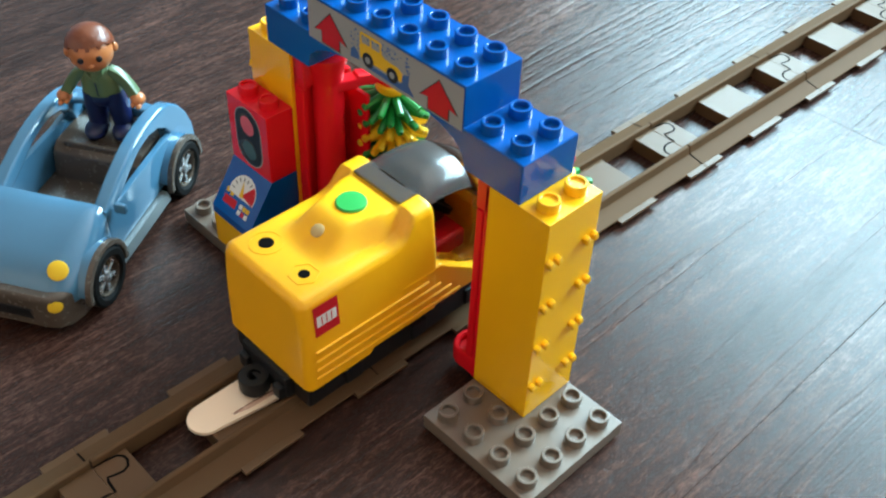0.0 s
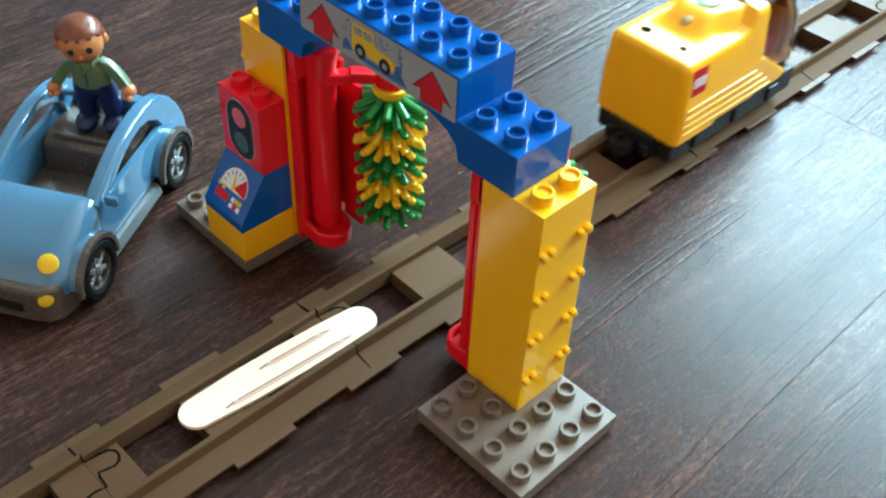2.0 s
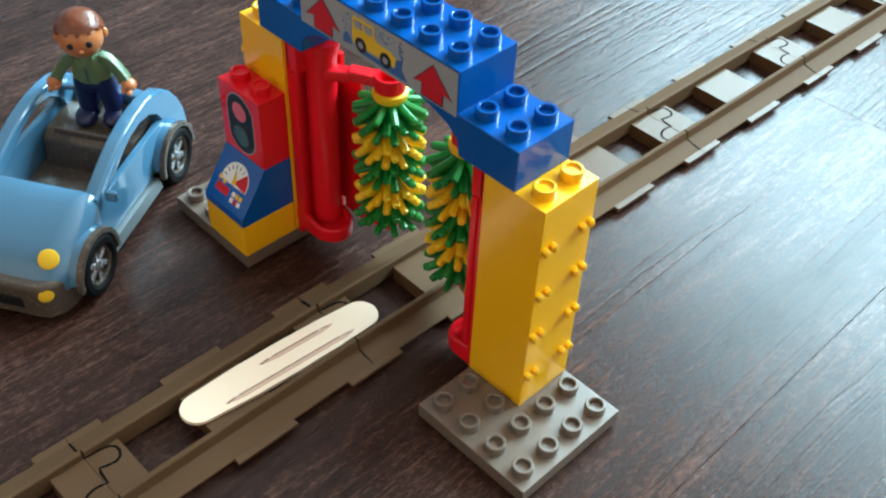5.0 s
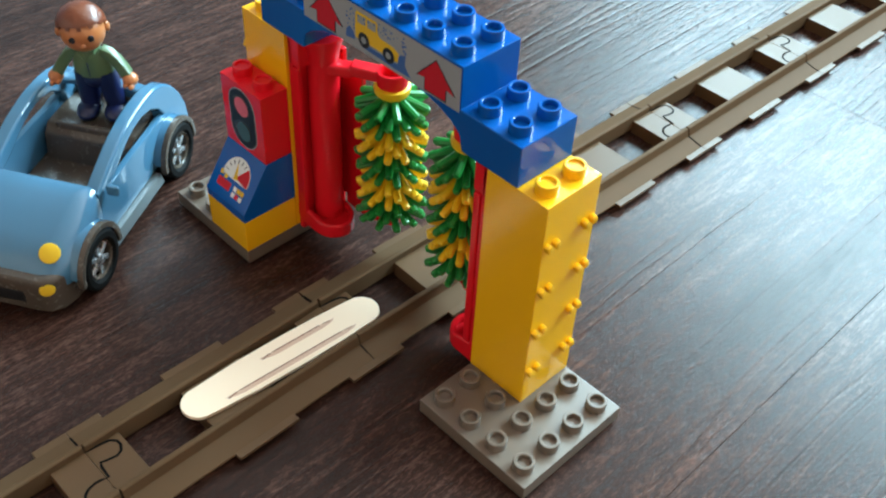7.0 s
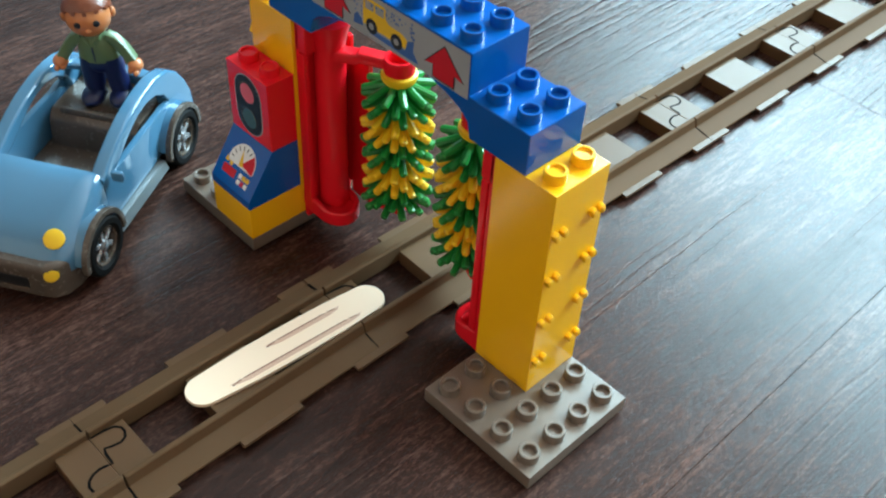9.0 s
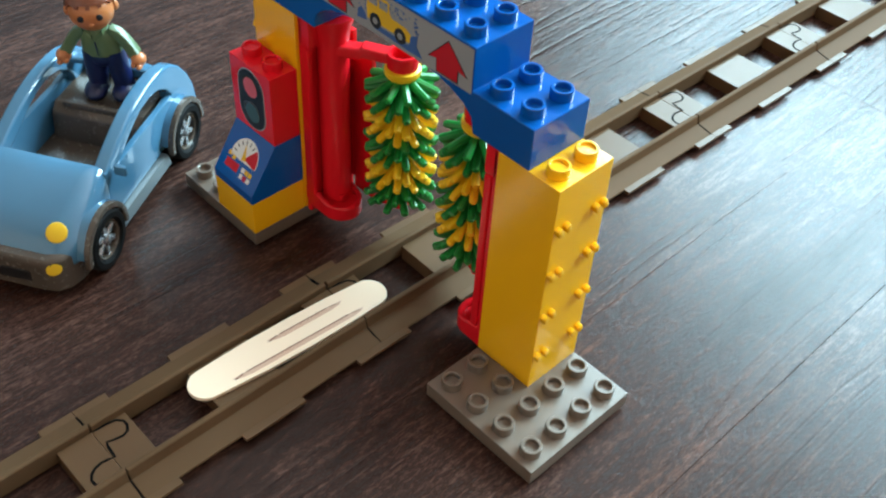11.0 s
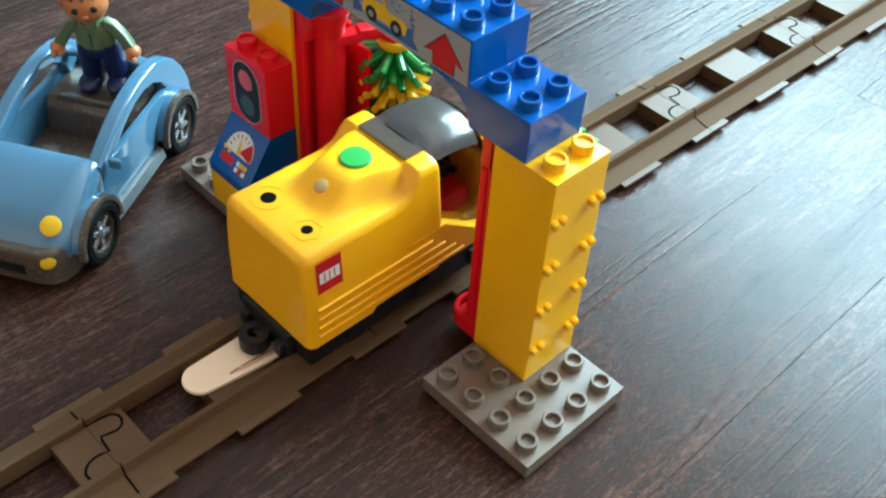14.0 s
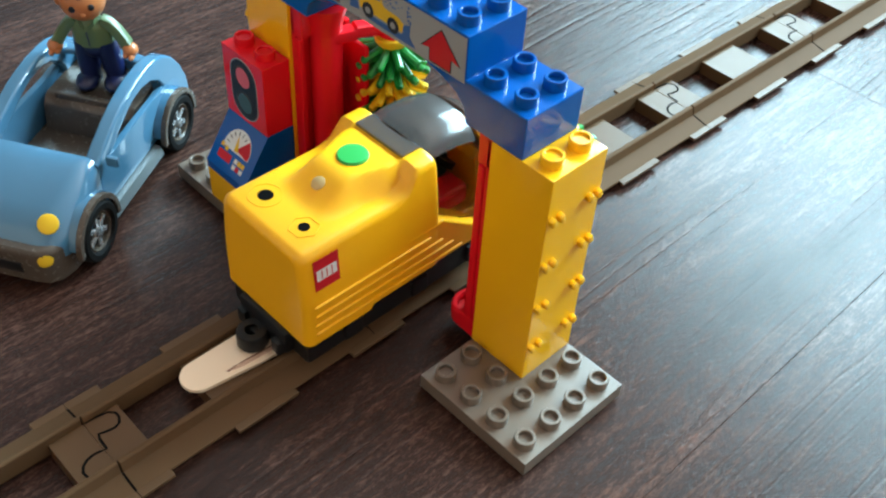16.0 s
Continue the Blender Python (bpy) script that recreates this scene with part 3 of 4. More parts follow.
def stick():
    t = thing("wooden_stick", "pale flat wooden ice-lolly stick lying in the track", "wooden stick", at=mm(3.3, -76.6, 8.7, 0, 0, -3.2))
    pts = disc(0, 44.4, 9.0, 0, 180, 14) + [(-10.1, 26), (-10.5, 4), (-10.2, -20)] + disc(0, -44.8, 8.6, 180, 360, 14) + [(10.2, -20), (10.5, 4), (10.1, 26)]
    part("stick", prism(pts, 2.2, "z", 0, 0.45), BIRCH, t)
    # Flat strips drawn for the grooves: a pale brown band and a darker line
    for u, v0, v1 in ((-4.2, -11, 31), (5.4, -35, 37)):
        lip = [(u - 0.2, v0), (u + 1.7, v0 + 4), (u + 2.4, v0 + 9), (u + 2.4, v1 - 7), (u + 1.6, v1 - 2), (u + 0.4, v1), (u, v1 - 4), (u, v0 + 7)]
        part("groove", prism(lip, 0.12, "z", 2.16), GROOVE, t, "shallow pale brown groove", smooth=False)
        for w0, w1, slant in ((v0 + 0.6, v0 + 6.2, 0.9), (v0 + 6.9, v1 - 8.0, 0.0), (v1 - 7.0, v1 - 2.4, -0.7)):
            line = [(u - 0.30 - min(0, -slant), w0), (u + 0.32 - min(0, -slant), w0 + 0.8), (u + 0.32 - min(0, slant), w1), (u - 0.30 - min(0, slant), w1 - 0.8)]
            part("groove_edge", prism(line, 0.12, "z", 2.21), GROOVE_DARK, t, "dark groove edge", smooth=False)


stick()

# ---- the locomotive ----


def ring_section(y, half, z0, z1, power=3.2, n=24, base=0.0):
    """A half-round section across y: flat below at z0, domed to z1."""
    pts = []
    for k in range(n + 1):
        a = math.pi * k / n
        c, sn = math.cos(a), math.sin(a)
        pts.append((half * math.copysign(abs(c) ** (2 / power), c), y, z0 + (z1 - z0) * abs(sn) ** (2 / power)))
    return pts


def ease(v, a, b):
    f = min(1.0, max(0.0, (v - a) / (b - a)))
    return f * f * (3 - 2 * f)


def hood_top(x, y):
    """Height of the hood: a flat back, a rounded hump with the buttons, two shoulders before the cab."""
    ax = abs(x)
    wide = 10 + 5 * ease(y, -46, -24)
    hump = 10.3 * ease(y, -65, -42) * (1 - ease(ax, wide, wide + 8))
    shoulder = (11.6 - 0.5 * ease(ax, 14, 20)) * ease(y, -35, -19) * ease(ax, 11, 16.5) * (0.35 + 0.65 * ease(y, -27, -19))
    return 79 + max(hump, shoulder, 10.3 * ease(y, -24, -18))


def hood_mesh():
    """Yellow upper body: sides that lean in, softly rounded edges, top shaped by hood_top."""
    r = 4.2
    stations = [(-85.0 + r * (1 - math.cos(a)), r * (1 - math.sin(a))) for a in [radians(15 * k) for k in range(7)]]
    stations += [(-79.5 + (i + 1) * 2.0, 0.0) for i in range(34)] + [(-9.6, 0.0), (-8.6, 0.5), (-8.2, 1.3)]
    secs = []
    for y, inset in stations:
        base = 27.2 if y < -49.2 else 30.0
        ring = []
        for sd in (-1, 1):
            half = [(29.8, base), (29.8, 44), (29.6, 52), (28.9, 62)]
            crown = hood_top(24, y)
            rad = 4.5
            edge = 28.9 - (crown - 62) * 0.115
            half.append((28.9 - (crown - rad - 62) * 0.115, crown - rad))
            for a in (20, 40, 60, 80):
                c, sn = math.cos(radians(a)), math.sin(radians(a))
                half.append((edge - rad + rad * c + 0.2, crown - rad + rad * sn))
            half += [(x, hood_top(x, y)) for x in (20, 18, 16, 14, 12, 10, 8, 5, 2)]
            half = [(sd * max(0.5, x - inset * (1 if x > 12 else x / 12)), y, z - inset * ease(z, base, 79)) for x, z in half]
            ring += half if sd < 0 else half[::-1]
        secs.append(ring)
    return loft(secs)


def loco():
    t = thing("toy_locomotive", "yellow battery toy train engine with a smoky canopy", "toy train", at=mm(2.5, 0, 0))
    part("chassis", box(-27.2, 27.2, -83.6, 42, 13.0, 29, 2), BLACK, t)
    for y in (-58, -18, 18):
        for s in (-1, 1):
            wheel = moved(lathe([(0, -2.5), (9.5, -2.5), (10.5, -1.5), (10.5, 1.5), (9.5, 2.5), (4, 2.5), (3.5, 1.5), (0, 1.5)], 24), Matrix.Rotation(math.pi / 2, 4, "Y"))
            part("wheel", wheel, BLACK, t, "black plastic wheel", at=mm(s * 19, y, 22.8, 0, 0, 0 if s > 0 else 180))
    hook = box(-17, 17, -88, -78, 14, 27.5, 2)
    join(hook, box(-4.5, 4.5, -93, -84, 13.5, 20, 1.2), shift(lathe([(3.2, 13), (6.6, 13), (7.2, 14), (7.2, 20.5), (6.6, 21.5), (3.2, 21.5), (3.2, 13)], 20), 0, -93.5, 0))
    for sd in (-1, 1):
        join(hook, box(sd * 12.5 - 3, sd * 12.5 + 3, -91, -86, 14, 22, 1.5))
    part("coupling", hook, BLACK, t, "black coupling ring on a buffer beam")
    for sd in (-1, 1):
        frame_side = prism([(-80, 29), (-80, 17), (-74, 14), (-46, 14), (-42, 19), (-34, 19), (-30, 14), (28, 14), (33, 18), (36, 29)], 3, "x", sd * 25.4 - 1.5, 0.6, 1)
        part("side_frame", frame_side, BLACK, t)
        for y in (-58, -18, 18):
            part("axle_box", box(sd * 27.6 - 1.4, sd * 27.6 + 1.4, y - 5, y + 5, 15.5, 25, 1.0), BLACK, t)
    part("hood", hood_mesh(), YELLOW_MATT, t)
    side = [(-30, 30), (17, 30), (23, 31.5), (25, 34), (-6, 55.5), (-30, 55.5)]
    part("skirt", prism(side, 59.2, "x", -29.6, 1.2, 3), YELLOW_MATT, t)
    for s in (-1, 1):
        for k, (z, y1) in enumerate(((49.5, -14), (44, -6), (38.5, 1), (33.2, 7))):
            part("rib", box(s * 29.9 - 0.8, s * 29.9 + 0.8, -80, y1, z - 0.9, z + 0.9, 0.7, 2), YELLOW_MATT, t)
    part("start_button", shift(lathe([(0, -1), (7.2, -1), (7.2, 0.6), (6.6, 1.5), (0, 2.1)], 32), 0, -34, 89.0), GREEN_BUTTON, t, "round green button")
    part("small_button", moved(lathe([(0, -1), (3.3, -1), (3.3, 0.5), (2.8, 0.9), (0, 1.1)], 20), mm(0, 0, 0) @ Matrix.Translation((0.2, -53, 84.2)) @ Matrix.Rotation(radians(29), 4, "X")), TAN_BUTTON, t, "small tan button")
    # Flat black discs on the hood, painted as the shade inside holes
    for x, r, n in ((-13.2, 3.5, 24), (12.9, 2.6, 24)):
        part("hole", shift(lathe([(0, 0), (r, 0), (r, 0.12), (0, 0.12)], n), x, -71, 79.0), RECESS_SHADE, t, "black disc painted as a shaded round hole")
    part("hole_ring", shift(lathe([(7.0, -0.2), (7.0, 0.25), (7.7, 0.25), (7.7, -0.2)], 32), -13.2, -71, 79.0), YELLOW_MATT, t)
    part("hole_ring", shift(lathe([(6.2, -0.2), (6.2, 0.25), (7.0, 0.25), (7.0, -0.2)], 6), 12.9, -71, 79.0), YELLOW_MATT, t)
    # square red badge on the sloping sides, its mark as plain bars
    lean = math.atan2(2.1, 25)
    for s in (-1, 1):
        m = Matrix.Translation((s * 29.75, 0, 54)) @ Matrix.Rotation(-s * lean, 4, "Y") @ Matrix(((0, 0, s, 0), (s, 0, 0, 0), (0, 1, 0, 0), (0, 0, 0, 1)))
        badge = printed("badge", t, rect(-79 if s > 0 else 66, -66 if s > 0 else 79, 4.6, 20.6), RED_PRINT, 0.05, m, "square red badge with a white mark")
        u = -72.5 * s
        printed("badge_mark", badge, rect(u - 5.2, u + 5.2, 9.6, 15.2), WHITE, 0.2, m)
        for k in range(3):
            printed("badge_bar", badge, rect(u - 2.9 + 2.6 * k, u - 2.4 + 2.6 * k, 10.2, 14.6), RED_PRINT, 0.34, m)
    # cab: smoky shell, yellow nose and floor, seat and wheel
    shell = bmesh.new()
    secs = [ring_section(-9.5, 25.0, 57, 91.0), ring_section(0, 25.2, 50.5, 93.5), ring_section(11, 25.2, 44, 93.6), ring_section(23, 24.8, 38, 90.5), ring_section(35, 23.4, 33, 83.0), ring_section(45, 20.6, 31, 71.0), ring_section(52.5, 16.5, 30, 56.0), ring_section(56.5, 11.0, 30, 42.0)]
    rings = [[shell.verts.new(p) for p in s] for s in secs]
    for a, c in zip(rings, rings[1:]):
        for k in range(len(a) - 1):
            shell.faces.new([a[k], a[k + 1], c[k + 1], c[k]])
    shell.faces.new(rings[-1])
    bmesh.ops.recalc_face_normals(shell, faces=shell.faces)
    bmesh.ops.solidify(shell, geom=shell.faces, thickness=1.2)
    part("canopy", shell, SMOKE, t, "smoky see-through canopy")
    roof = bmesh.new()
    rsecs = [[(x * 1.012, y, z + 0.45) for x, y, z in ring_section(y, hw, z0, z1)[6:19]] for y, hw, z0, z1 in ((-10, 25.0, 57, 91.0), (0, 25.2, 50.5, 93.5), (11, 25.2, 44, 93.6), (21, 24.9, 39, 91.2))]
    rr = [[roof.verts.new(p) for p in sct] for sct in rsecs]
    for a, c in zip(rr, rr[1:]):
        for k in range(len(a) - 1):
            roof.faces.new([a[k], a[k + 1], c[k + 1], c[k]])
    bmesh.ops.recalc_face_normals(roof, faces=roof.faces)
    bmesh.ops.solidify(roof, geom=roof.faces, thickness=0.6)
    part("canopy_roof", roof, SMOKE_ROOF, t, "dark grey see-through roof")
    part("roof_plate", box(-15.6, 15.6, -19.5, -8.6, 89.0, 90.9, 0.5), SMOKE_ROOF, t)
    part("nose", prism([(-9, 30), (42, 30), (49, 33), (46, 37), (20, 40), (-9, 44)], 40, "x", -20, 2, 3), YELLOW_MATT, t)
    part("dashboard", prism([(24, 36), (44, 36), (42, 46), (34, 66), (28, 70), (25, 66), (28, 50)], 36, "x", -19, 1.5, 2), YELLOW_MATT, t)
    liner = bmesh.new()
    lsecs = [ring_section(y, hw, z0, z1) for y, hw, z0, z1 in ((30, 21.2, 36, 80), (37, 19.8, 34, 75), (44, 17.4, 33, 65), (50, 13.4, 32, 52), (53.4, 9, 32, 41))]
    lr = [[liner.verts.new(p) for p in sct] for sct in lsecs]
    for a, c in zip(lr, lr[1:]):
        for k in range(len(a) - 1):
            liner.faces.new([a[k], a[k + 1], c[k + 1], c[k]])
    liner.faces.new(lr[-1])
    bmesh.ops.recalc_face_normals(liner, faces=liner.faces)
    bmesh.ops.solidify(liner, geom=liner.faces, thickness=1.0)
    part("front_liner", liner, YELLOW_MATT, t, "yellow cab front behind the canopy")
    seat = box(-17, 17, -5, 23, 42, 53.5, 3, 3)
    join(seat, box(-17, 17, -8, -2, 42, 68, 2.5, 3))
    part("seat", seat, RED, t, "red seat")
    wheel = moved(lathe([(6.6, -1.6), (9.6, -1.6), (9.6, 1.6), (6.6, 1.6), (6.6, -1.6)], 24), Matrix.Translation((2, 15, 64)) @ Matrix.Rotation(radians(-40), 4, "X"))
    join(wheel, box(-1, 5, 12, 20, 53, 66, 1.2), box(-6, 10, 14, 16.5, 62.6, 65.4, 0.8))
    part("steering_wheel", wheel, BLACK, t)
    return t


LOCO = loco()

# ---- the car and the figure ----


def shell_section(y, half, z0, z1, r, n=6):
    """A ring across y: square below, corners rounded by r above."""
    pts = [(-half, y, z0), (-half, y, (z0 + z1 - r) / 2)]
    pts += [(-half + r - r * math.cos(math.pi / 2 * k / n), y, z1 - r + r * math.sin(math.pi / 2 * k / n)) for k in range(n + 1)]
    pts += [(half - r + r * math.sin(math.pi / 2 * k / n), y, z1 - r + r * math.cos(math.pi / 2 * k / n)) for k in range(n + 1)]
    pts += [(half, y, (z0 + z1 - r) / 2), (half, y, z0)]
    return pts


def arc_band(cy, cz, r0, r1, x0, x1, a0, a1, n=16):
    """A part of a ring across x, as of a wheel arch."""
    secs = []
    for k in range(n + 1):
        a = radians(a0 + (a1 - a0) * k / n)
        c, sn = math.cos(a), math.sin(a)
        secs.append([(x0, cy + r0 * c, cz + r0 * sn), (x1, cy + r0 * c, cz + r0 * sn), (x1, cy + r1 * c, cz + r1 * sn), (x0, cy + r1 * c, cz + r1 * sn)])
    return loft(secs)


def car_wheel(parent, x, y):
    out = 1 if x > 0 else -1
    w = part("wheel", moved(lathe([(10.6, -4.5), (10.6, 4.4), (12.0, 5.6), (14.8, 5.5), (15.8, 4.6), (16, 2.4), (16, -3), (15, -5), (10.6, -4.5)], 32), Matrix.Rotation(math.pi / 2, 4, "Y")), RUBBER, parent, "black rubber tyre with a silver rim", at=mm(CAR_WIDEN * x, y, 16, 0, 0, 0 if out > 0 else 180))
    rim = moved(lathe([(10.7, -4), (10.7, 4.3), (10.0, 4.6), (9.2, 3.9), (8.9, 1.0), (0, 0.8)], 28), Matrix.Rotation(math.pi / 2, 4, "Y"))
    part("rim", rim, CAR_GREY, w)
    for k in range(6):
        spoke = box(1.5, 3.4, -1.5, 1.5, 1.5, 9.6, 0.5, 1)
        part("spoke", moved(spoke, Matrix.Rotation(math.pi / 3 * k, 4, "X")), SILVER, w)
    part("hub", moved(lathe([(0, 0), (3, 0), (3, 4.2), (2.2, 4.8), (0, 4.8)], 16), Matrix.Rotation(math.pi / 2, 4, "Y")), SILVER, w)


RAIL_LINE = (((27, 41.5), (23, 36)), ((21, 44.6), (16.5, 38)), ((14, 48.0), (9.5, 40.6)), ((2, 53.0), (-1, 46.0)), ((-6, 55.6), (-7.5, 48.8)), ((-14, 57.4), (-14.5, 51)), ((-24, 58.8), (-25, 52)),
             ((-35, 59.0), (-35, 50)), ((-43, 58.2), (-43, 45)), ((-52, 55.6), (-46.5, 39.5)), ((-60, 50), (-47.5, 33)), ((-67, 41), (-51, 27)), ((-72, 31), (-56, 21)), ((-74, 19), (-62, 16)))


def side_rail(s):
    """The roof rail and the flank behind the window opening, one flat-sided band."""
    secs = []
    for (y0, z0), (y1, z1) in RAIL_LINE:
        span = math.hypot(y1 - y0, z1 - z0)
        lean = 0.04 * max(0.0, z0 - 42)
        ring = []
        for cx, cv, a0 in ((26.2, 1.5, -90), (26.2, span - 1.5, 0), (22.4, span - 1.5, 90), (22.4, 1.5, 180)):
            for k in range(4):
                a = radians(a0 + 30 * k)
                v = cv + 1.5 * math.sin(a)
                f = v / span
                ring.append((s * (cx + 1.5 * math.cos(a) - lean * (1 - f)), y0 + (y1 - y0) * f, z0 + (z1 - z0) * f))
        secs.append(ring)
    return loft(secs)


CAR_X, CAR_Y, CAR_WIDEN = -157.8, -90.9, 1.18


def car():
    t = thing("toy_car", "light blue open toy car with grey bumpers", "toy car", at=mm(CAR_X, CAR_Y, 0, 0, 0, 212))
    part("chassis", box(-25, 25, -68, 62, 6, 15, 2), CAR_GREY, t)
    bonnet = loft([shell_section(y, hw, z0, z1, r) for y, hw, z0, z1, r in (
        (25, 27.2, 15, 44.6, 6), (29, 28.0, 15, 45.2, 8), (36, 29.4, 16, 44.4, 10), (46, 30.2, 17, 41, 11), (56, 29.6, 17, 37, 11), (64, 28.0, 17, 32.6, 10), (70, 24.6, 17, 27.6, 7.5), (73.4, 20, 17, 22.5, 4))])
    part("bonnet", bonnet, CAR_BLUE, t)
    bumper = loft([shell_section(y, hw, z0, z1, r) for y, hw, z0, z1, r in (
        (54, 28.5, 5, 23, 3), (62, 28.0, 4.8, 25, 3.5), (70, 25.8, 5, 26, 4), (74.6, 22, 5.5, 25.4, 4), (76.6, 18, 7, 22.5, 4))])
    part("front_bumper", bumper, CAR_GREY, t, "grey-brown front bumper")
    part("bumper_slot", box(-13, 13, 75.4, 77.0, 11, 18, 0.8), BLACK, t)
    for s in (-1, 1):
        lamp = moved(lathe([(0, -1), (5.0, -1), (5.0, 0.2), (4.4, 0.7), (0, 0.9)], 24), Matrix.Translation((s * 24.6, 62.6, 33.0)) @ Matrix.Rotation(radians(-36), 4, "X") @ Matrix.Rotation(radians(s * 14), 4, "Y"))
        part("headlight", lamp, YELLOW_PRINT, t, "round yellow headlight")
        fog = moved(lathe([(0, -1), (3.7, -1), (3.7, 0.2), (3.2, 0.6), (0, 0.8)], 20), Matrix.Translation((s * 26.4, 73.6, 19.6)) @ Matrix.Rotation(radians(-s * 42), 4, "Z") @ Matrix.Rotation(radians(-84), 4, "X"))
        part("fog_light", fog, YELLOW_PRINT, t, "small yellow fog light")
        part("roof_rail", side_rail(s), CAR_BLUE, t, "light blue roof rail")
        door = [(27, 14), (27, 42.5), (20, 40.6), (12, 39.4), (-14, 39.8), (-46, 39.6), (-57, 38), (-66, 31), (-70, 22), (-70, 15)]
        part("door_panel", prism(door, 3.2, "x", s * 26.2 - 1.6, 0.9, 2), CAR_BLUE, t)
        part("sill", prism([(27, 5.5), (27, 14), (-28, 14), (-31, 5.5)], 4, "x", s * 28.2 - 2, 0.8, 2), LIGHT_GREY, t, "light grey door sill")
        part("door_mirror", box(s * 31 - 3.4, s * 31 + 2.2, 19, 22, 38, 44, 1.2), CAR_BLUE, t)
        for y in (44.5, -47):
            part("fender", arc_band(y, 16, 16.9, 19.9, *sorted((s * 22, s * 31)), 8, 172, 24), CAR_BLUE, t)
            lip = arc_band(y, 16, 16.5, 19.8, *sorted((s * 30.6, s * 33.6)), -8, 188, 24)
            bevel(lip, 0.7, 2)
            part("wheel_arch", lip, CAR_GREY, t, "grey wheel arch")
            part("wheel_well", arc_band(y, 16, 15, 18, *sorted((s * 20, s * 27)), -4, 184), BLACK, t)
            car_wheel(t, s * 29, y)
    part("rear_panel", loft([shell_section(y, hw, 13, z1, 5) for y, hw, z1 in ((-58, 25.5, 44), (-64, 25.8, 40), (-70, 25, 33), (-74, 21, 24))]), CAR_BLUE, t)
    part("rear_roof_bar", sweep([(-22.5, -48, 50.4), (-12, -50, 51), (0, -50.6, 51.2), (12, -50, 51), (22.5, -48, 50.4)], 4.0, 2.0, (0, 1, 0)), CAR_BLUE, t)
    part("rear_bumper", loft([shell_section(y, hw, 5, 15, 3) for y, hw in ((-58, 28), (-68, 27.5), (-75, 23), (-77, 18))]), CAR_GREY, t)
    part("cabin_floor", box(-24, 24, -60, 26, 14.5, 18, 0.6), CAR_GREY, t)
    part("seat_block", prism([(-18, 17), (-21, 33), (-26, 37.5), (-60, 37.5), (-60, 17)], 44, "x", -22, 1.5, 2), CAR_GREY, t, "grey-brown seat block")
    part("seat_ridge", box(-17, 17, -27.5, -24, 34, 39, 1.2), CAR_GREY, t)
    for ch in t.children:
        if ch.name.split(".")[0] not in ("wheel", "headlight", "fog_light"):
            ch.data.transform(Matrix.Diagonal((CAR_WIDEN, 1, 1, 1)))
    part("cabin_stud", shift(lathe([(0, 0), (4.75, 0), (4.75, 4), (4.4, 4.4), (3.4, 4.4), (3.1, 1), (0, 1)], 20), -6, 8, 17.9), CAR_GREY, t)
    return t


car()


def blob(x, y, z, rx, ry, rz, slot, n=20):
    """An ellipsoid whose faces take a material slot."""
    b = bmesh.new()
    bmesh.ops.create_uvsphere(b, u_segments=n, v_segments=n // 2 + 2, radius=1)
    bmesh.ops.scale(b, vec=(rx, ry, rz), verts=b.verts)
    for f in b.faces:
        f.material_index = slot
    return shift(b, x, y, z)


def slotted(bm, slot):
    for f in bm.faces:
        f.material_index = slot
    return bm


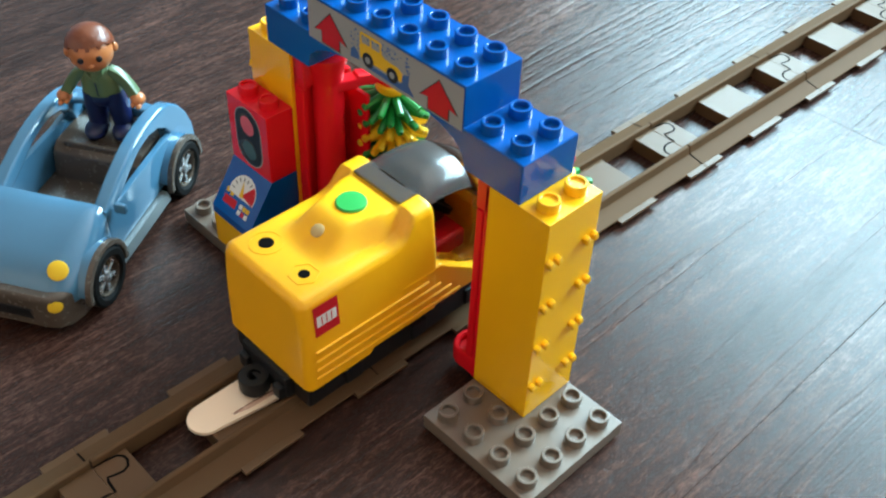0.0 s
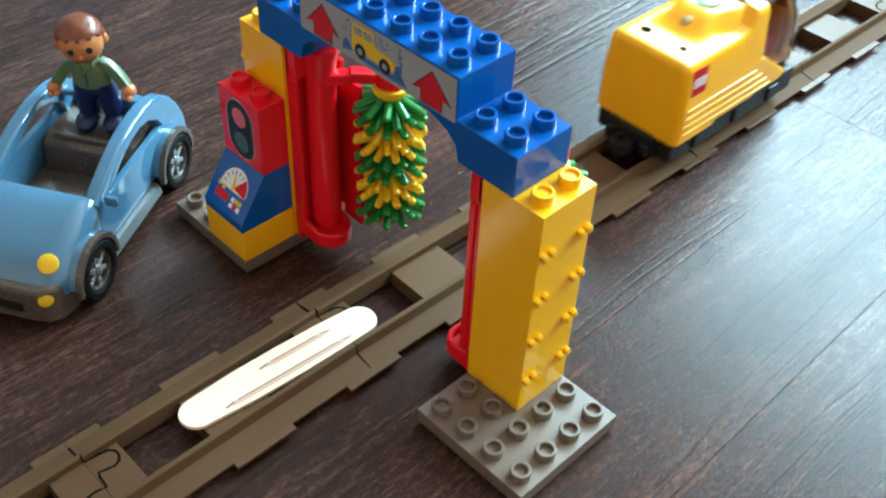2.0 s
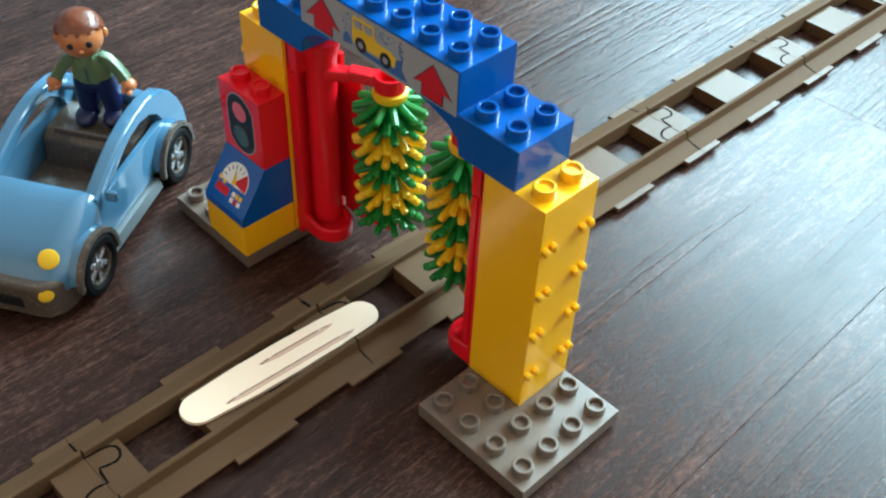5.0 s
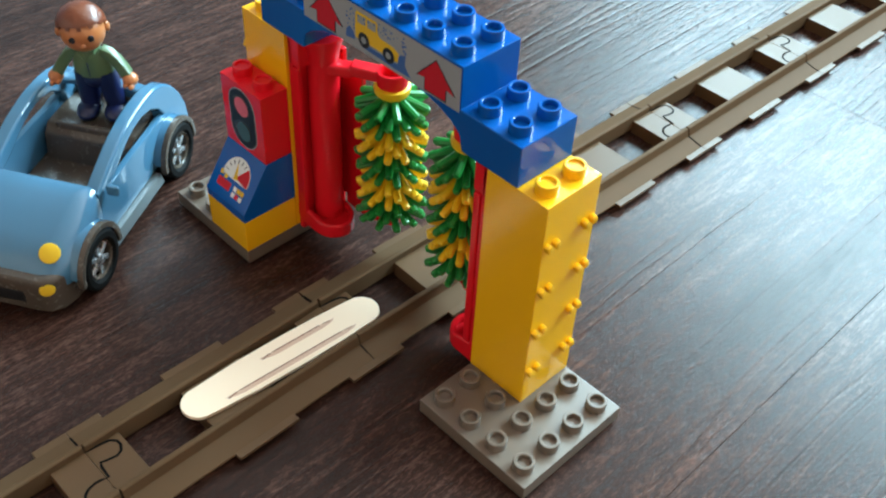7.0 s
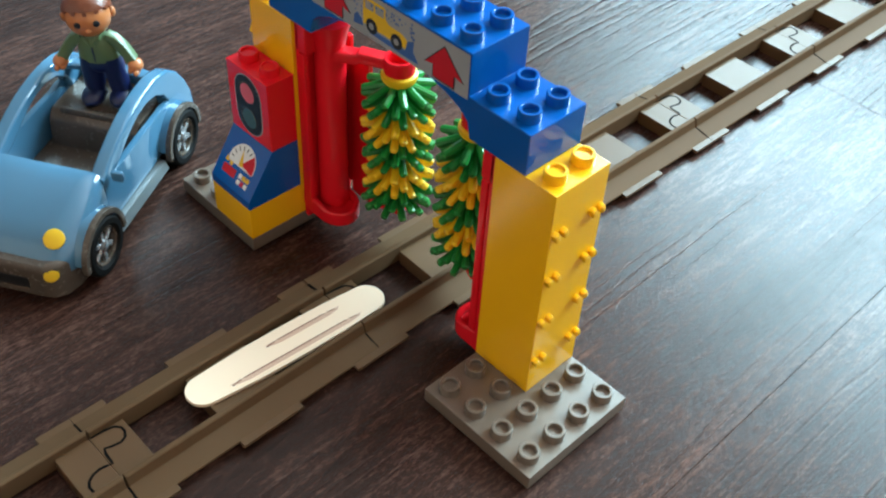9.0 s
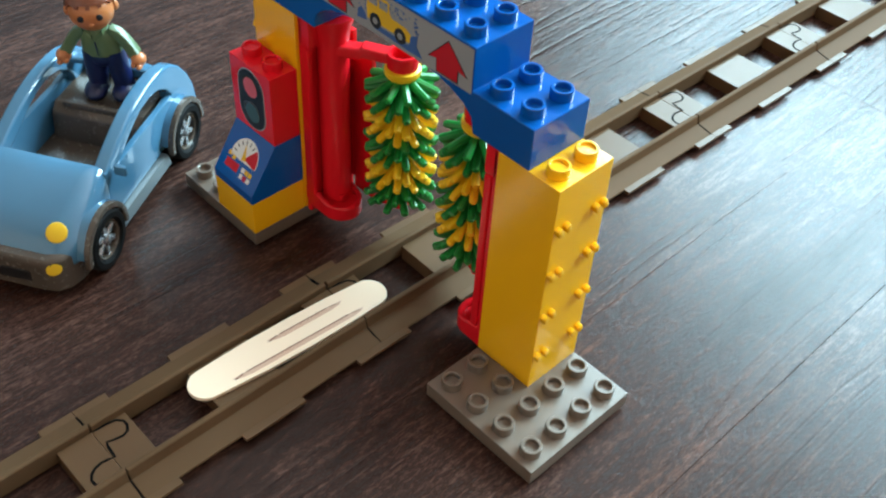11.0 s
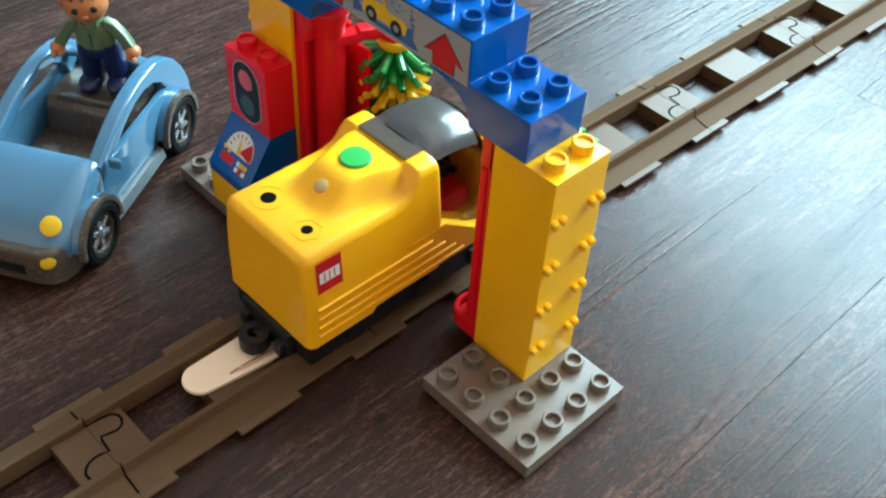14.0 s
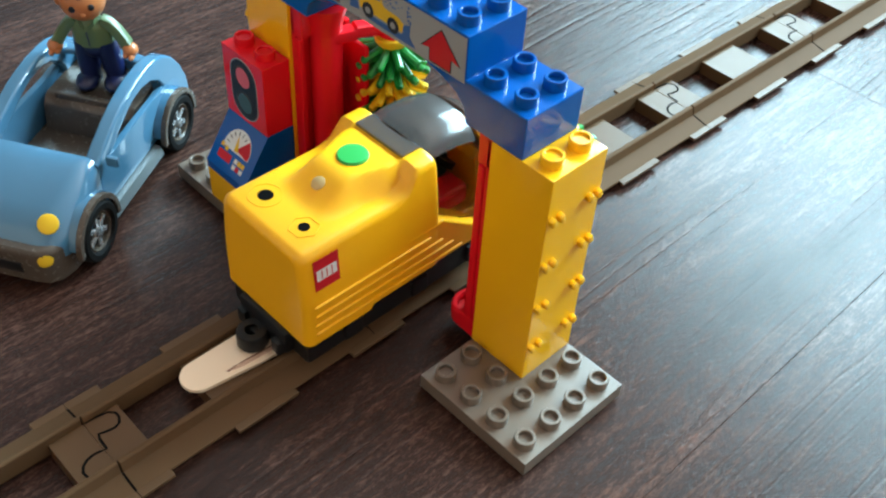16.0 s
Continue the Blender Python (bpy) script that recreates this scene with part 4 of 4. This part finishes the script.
def doll():
    """One plain figure: trousers, top, hands and head, hair."""
    b = bmesh.new()
    for s in (-1, 1):
        leg = loft([[(s * cx + hw * math.cos(a), cy + hd * math.sin(a), z) for a in [2 * math.pi * k / 16 for k in range(16)]] for z, cx, cy, hw, hd in ((3, 7.4, 0, 5.6, 5.6), (12, 7.2, 0, 5.9, 5.9), (22, 6.6, 0, 6.2, 6.2), (31, 6.0, 0, 5.8, 6.4))])
        join(b, slotted(leg, 0), blob(s * 8.2, 3.6, 4.8, 7.0, 9.6, 5.0, 0, 20))
    join(b, blob(0, 0, 27, 11.6, 6.8, 7.5, 0, 20))
    torso = loft([[(hw * math.cos(a), hd * math.sin(a), z) for a in [2 * math.pi * k / 20 for k in range(20)]] for z, hw, hd in ((29.6, 11.2, 7.2), (31, 11.7, 7.4), (35, 11.2, 7.2), (40, 10.2, 6.8), (43.5, 8, 6), (46.5, 5.4, 4.8))])
    join(b, slotted(torso, 1), slotted(box(-0.3, 0.3, 6.2, 7.5, 31, 40, 0), 0))
    for s in (-1, 1):
        arm = sweep([(s * 7.0, 0, 43.6), (s * 11.0, 0.2, 42.0), (s * 14.6, 0.8, 38.2), (s * 17.8, 2.0, 33.8), (s * 20.0, 3.2, 30.6)], 3.3, 3.3, (0, 1, 0))
        flap = sweep([(s * 1.2, 6.2, 42.2), (s * 4.2, 4.8, 44.6), (s * 5.6, 0, 46.2)], 1.6, 0.7, (0, 0, 1))
        join(b, slotted(arm, 1), slotted(flap, 1), blob(s * 21.4, 4.6, 28.4, 4.4, 4.8, 4.0, 2, 14), blob(s * 19.4, 7.4, 26.8, 1.7, 3.0, 1.8, 2, 10), blob(s * 22.6, 8.0, 26.2, 1.8, 3.2, 1.8, 2, 10))
    head = blob(0, 2.0, 56, 12.2, 11.8, 11.6, 2, 28)
    join(head, blob(0, 13.6, 53.6, 1.7, 1.3, 1.4, 2, 10))
    # hair: one smooth cap, its front edge broken into short locks
    cap = blob(0, -0.2, 58.2, 13.5, 13.3, 12.6, 3, 72)
    cut = []
    for f in cap.faces:
        c = f.calc_center_median()
        turn = math.atan2(c.y, c.x)
        edge = 63.6 - 0.075 * max(0.0, 13 - c.y) ** 1.6 + 0.7 * math.sin(11 * turn) + 0.4 * math.sin(23 * turn)
        if c.z < edge:
            cut.append(f)
    bmesh.ops.delete(cap, geom=cut, context="FACES")
    bmesh.ops.recalc_face_normals(cap, faces=cap.faces)
    bmesh.ops.solidify(cap, geom=list(cap.faces), thickness=1.6)
    join(head, slotted(cap, 3))
    for s in (-1, 1):
        join(head, blob(s * 12.6, 0.2, 55.6, 2.0, 2.6, 3.2, 2, 10), blob(s * 4.7, 12.5, 57.2, 2.1, 1.0, 2.0, 4, 12))
    join(b, moved(head, Matrix.Translation((0, 0, 49.5)) @ Matrix.Rotation(radians(17), 4, "Z") @ Matrix.Rotation(radians(-3), 4, "X") @ Matrix.Translation((0, 0, -47))))
    bmesh.ops.scale(b, vec=(0.93, 0.93, 0.93), verts=b.verts)
    ob = part("toy_figure", b, [TROUSERS, SHIRT, SKIN, HAIR, BLACK_PRINT])
    ob.matrix_basis = mm(CAR_X, CAR_Y, 0, 0, 0, 212) @ mm(-1.5, -42, 37.7, -3, 2.0, 9)
    tagged(ob, "plastic toy figure in a green top standing in the car", "toy figure")


doll()


def motions():
    X = 2.5
    run = [(0, -2), (0.85, -2), (1.0, 19), (1.2, 67), (1.4, 116), (1.5, 138), (1.6, 164), (1.8, 214), (2.0, 263), (2.2, 311), (2.4, 358), (2.6, 404), (2.8, 451), (3.0, 501), (3.4, 600)]
    rows = [(t, mm(X + max(0, y) * 0.0236, y, 0, 0, 0, -1.35 * min(1, max(0, y) / 80))) for t, y in run]
    loop = [(4.4, 150, 800, -40), (5.4, 700, 1000, -100), (6.6, 1200, 700, -160), (8.0, 1300, 0, -185), (9.4, 1100, -800, -235), (10.4, 600, -1000, -280), (11.3, 150, -700, -335)]
    rows += [(t, mm(x, y, 0, 0, 0, a)) for t, x, y, a in loop]
    back = [(11.8, -365), (12.0, -297), (12.1, -264), (12.2, -232), (12.3, -200), (12.4, -165.5), (12.5, -133), (12.6, -104), (12.7, -76), (12.8, -44), (12.9, -22), (13.0, 0.5), (13.1, 0), (16, 0)]
    rows += [(t, mm(X, y, 0, 0, 0, -360)) for t, y in back]
    walk(LOCO, rows)
    for ob, side, k in ((BRUSH_NEAR, 1, 1.16), (BRUSH_FAR, -1, 0.58)):
        late = 0.45 if side > 0 else 0.0
        swing = [(0, 63), (0.9, 63), (1.3, 66), (1.6 + late, 63), (1.9 + late, 40), (2.2 + late, 8), (2.5 + late, -4), (2.9 + late, 0), (12.65, 0), (12.8, 28), (12.95, 56), (13.1, 63), (16, 63)]
        walk(ob, [(t, mm(*HINGE[side], 0, 0, 0, -side * a * k)) for t, a in swing])


motions()
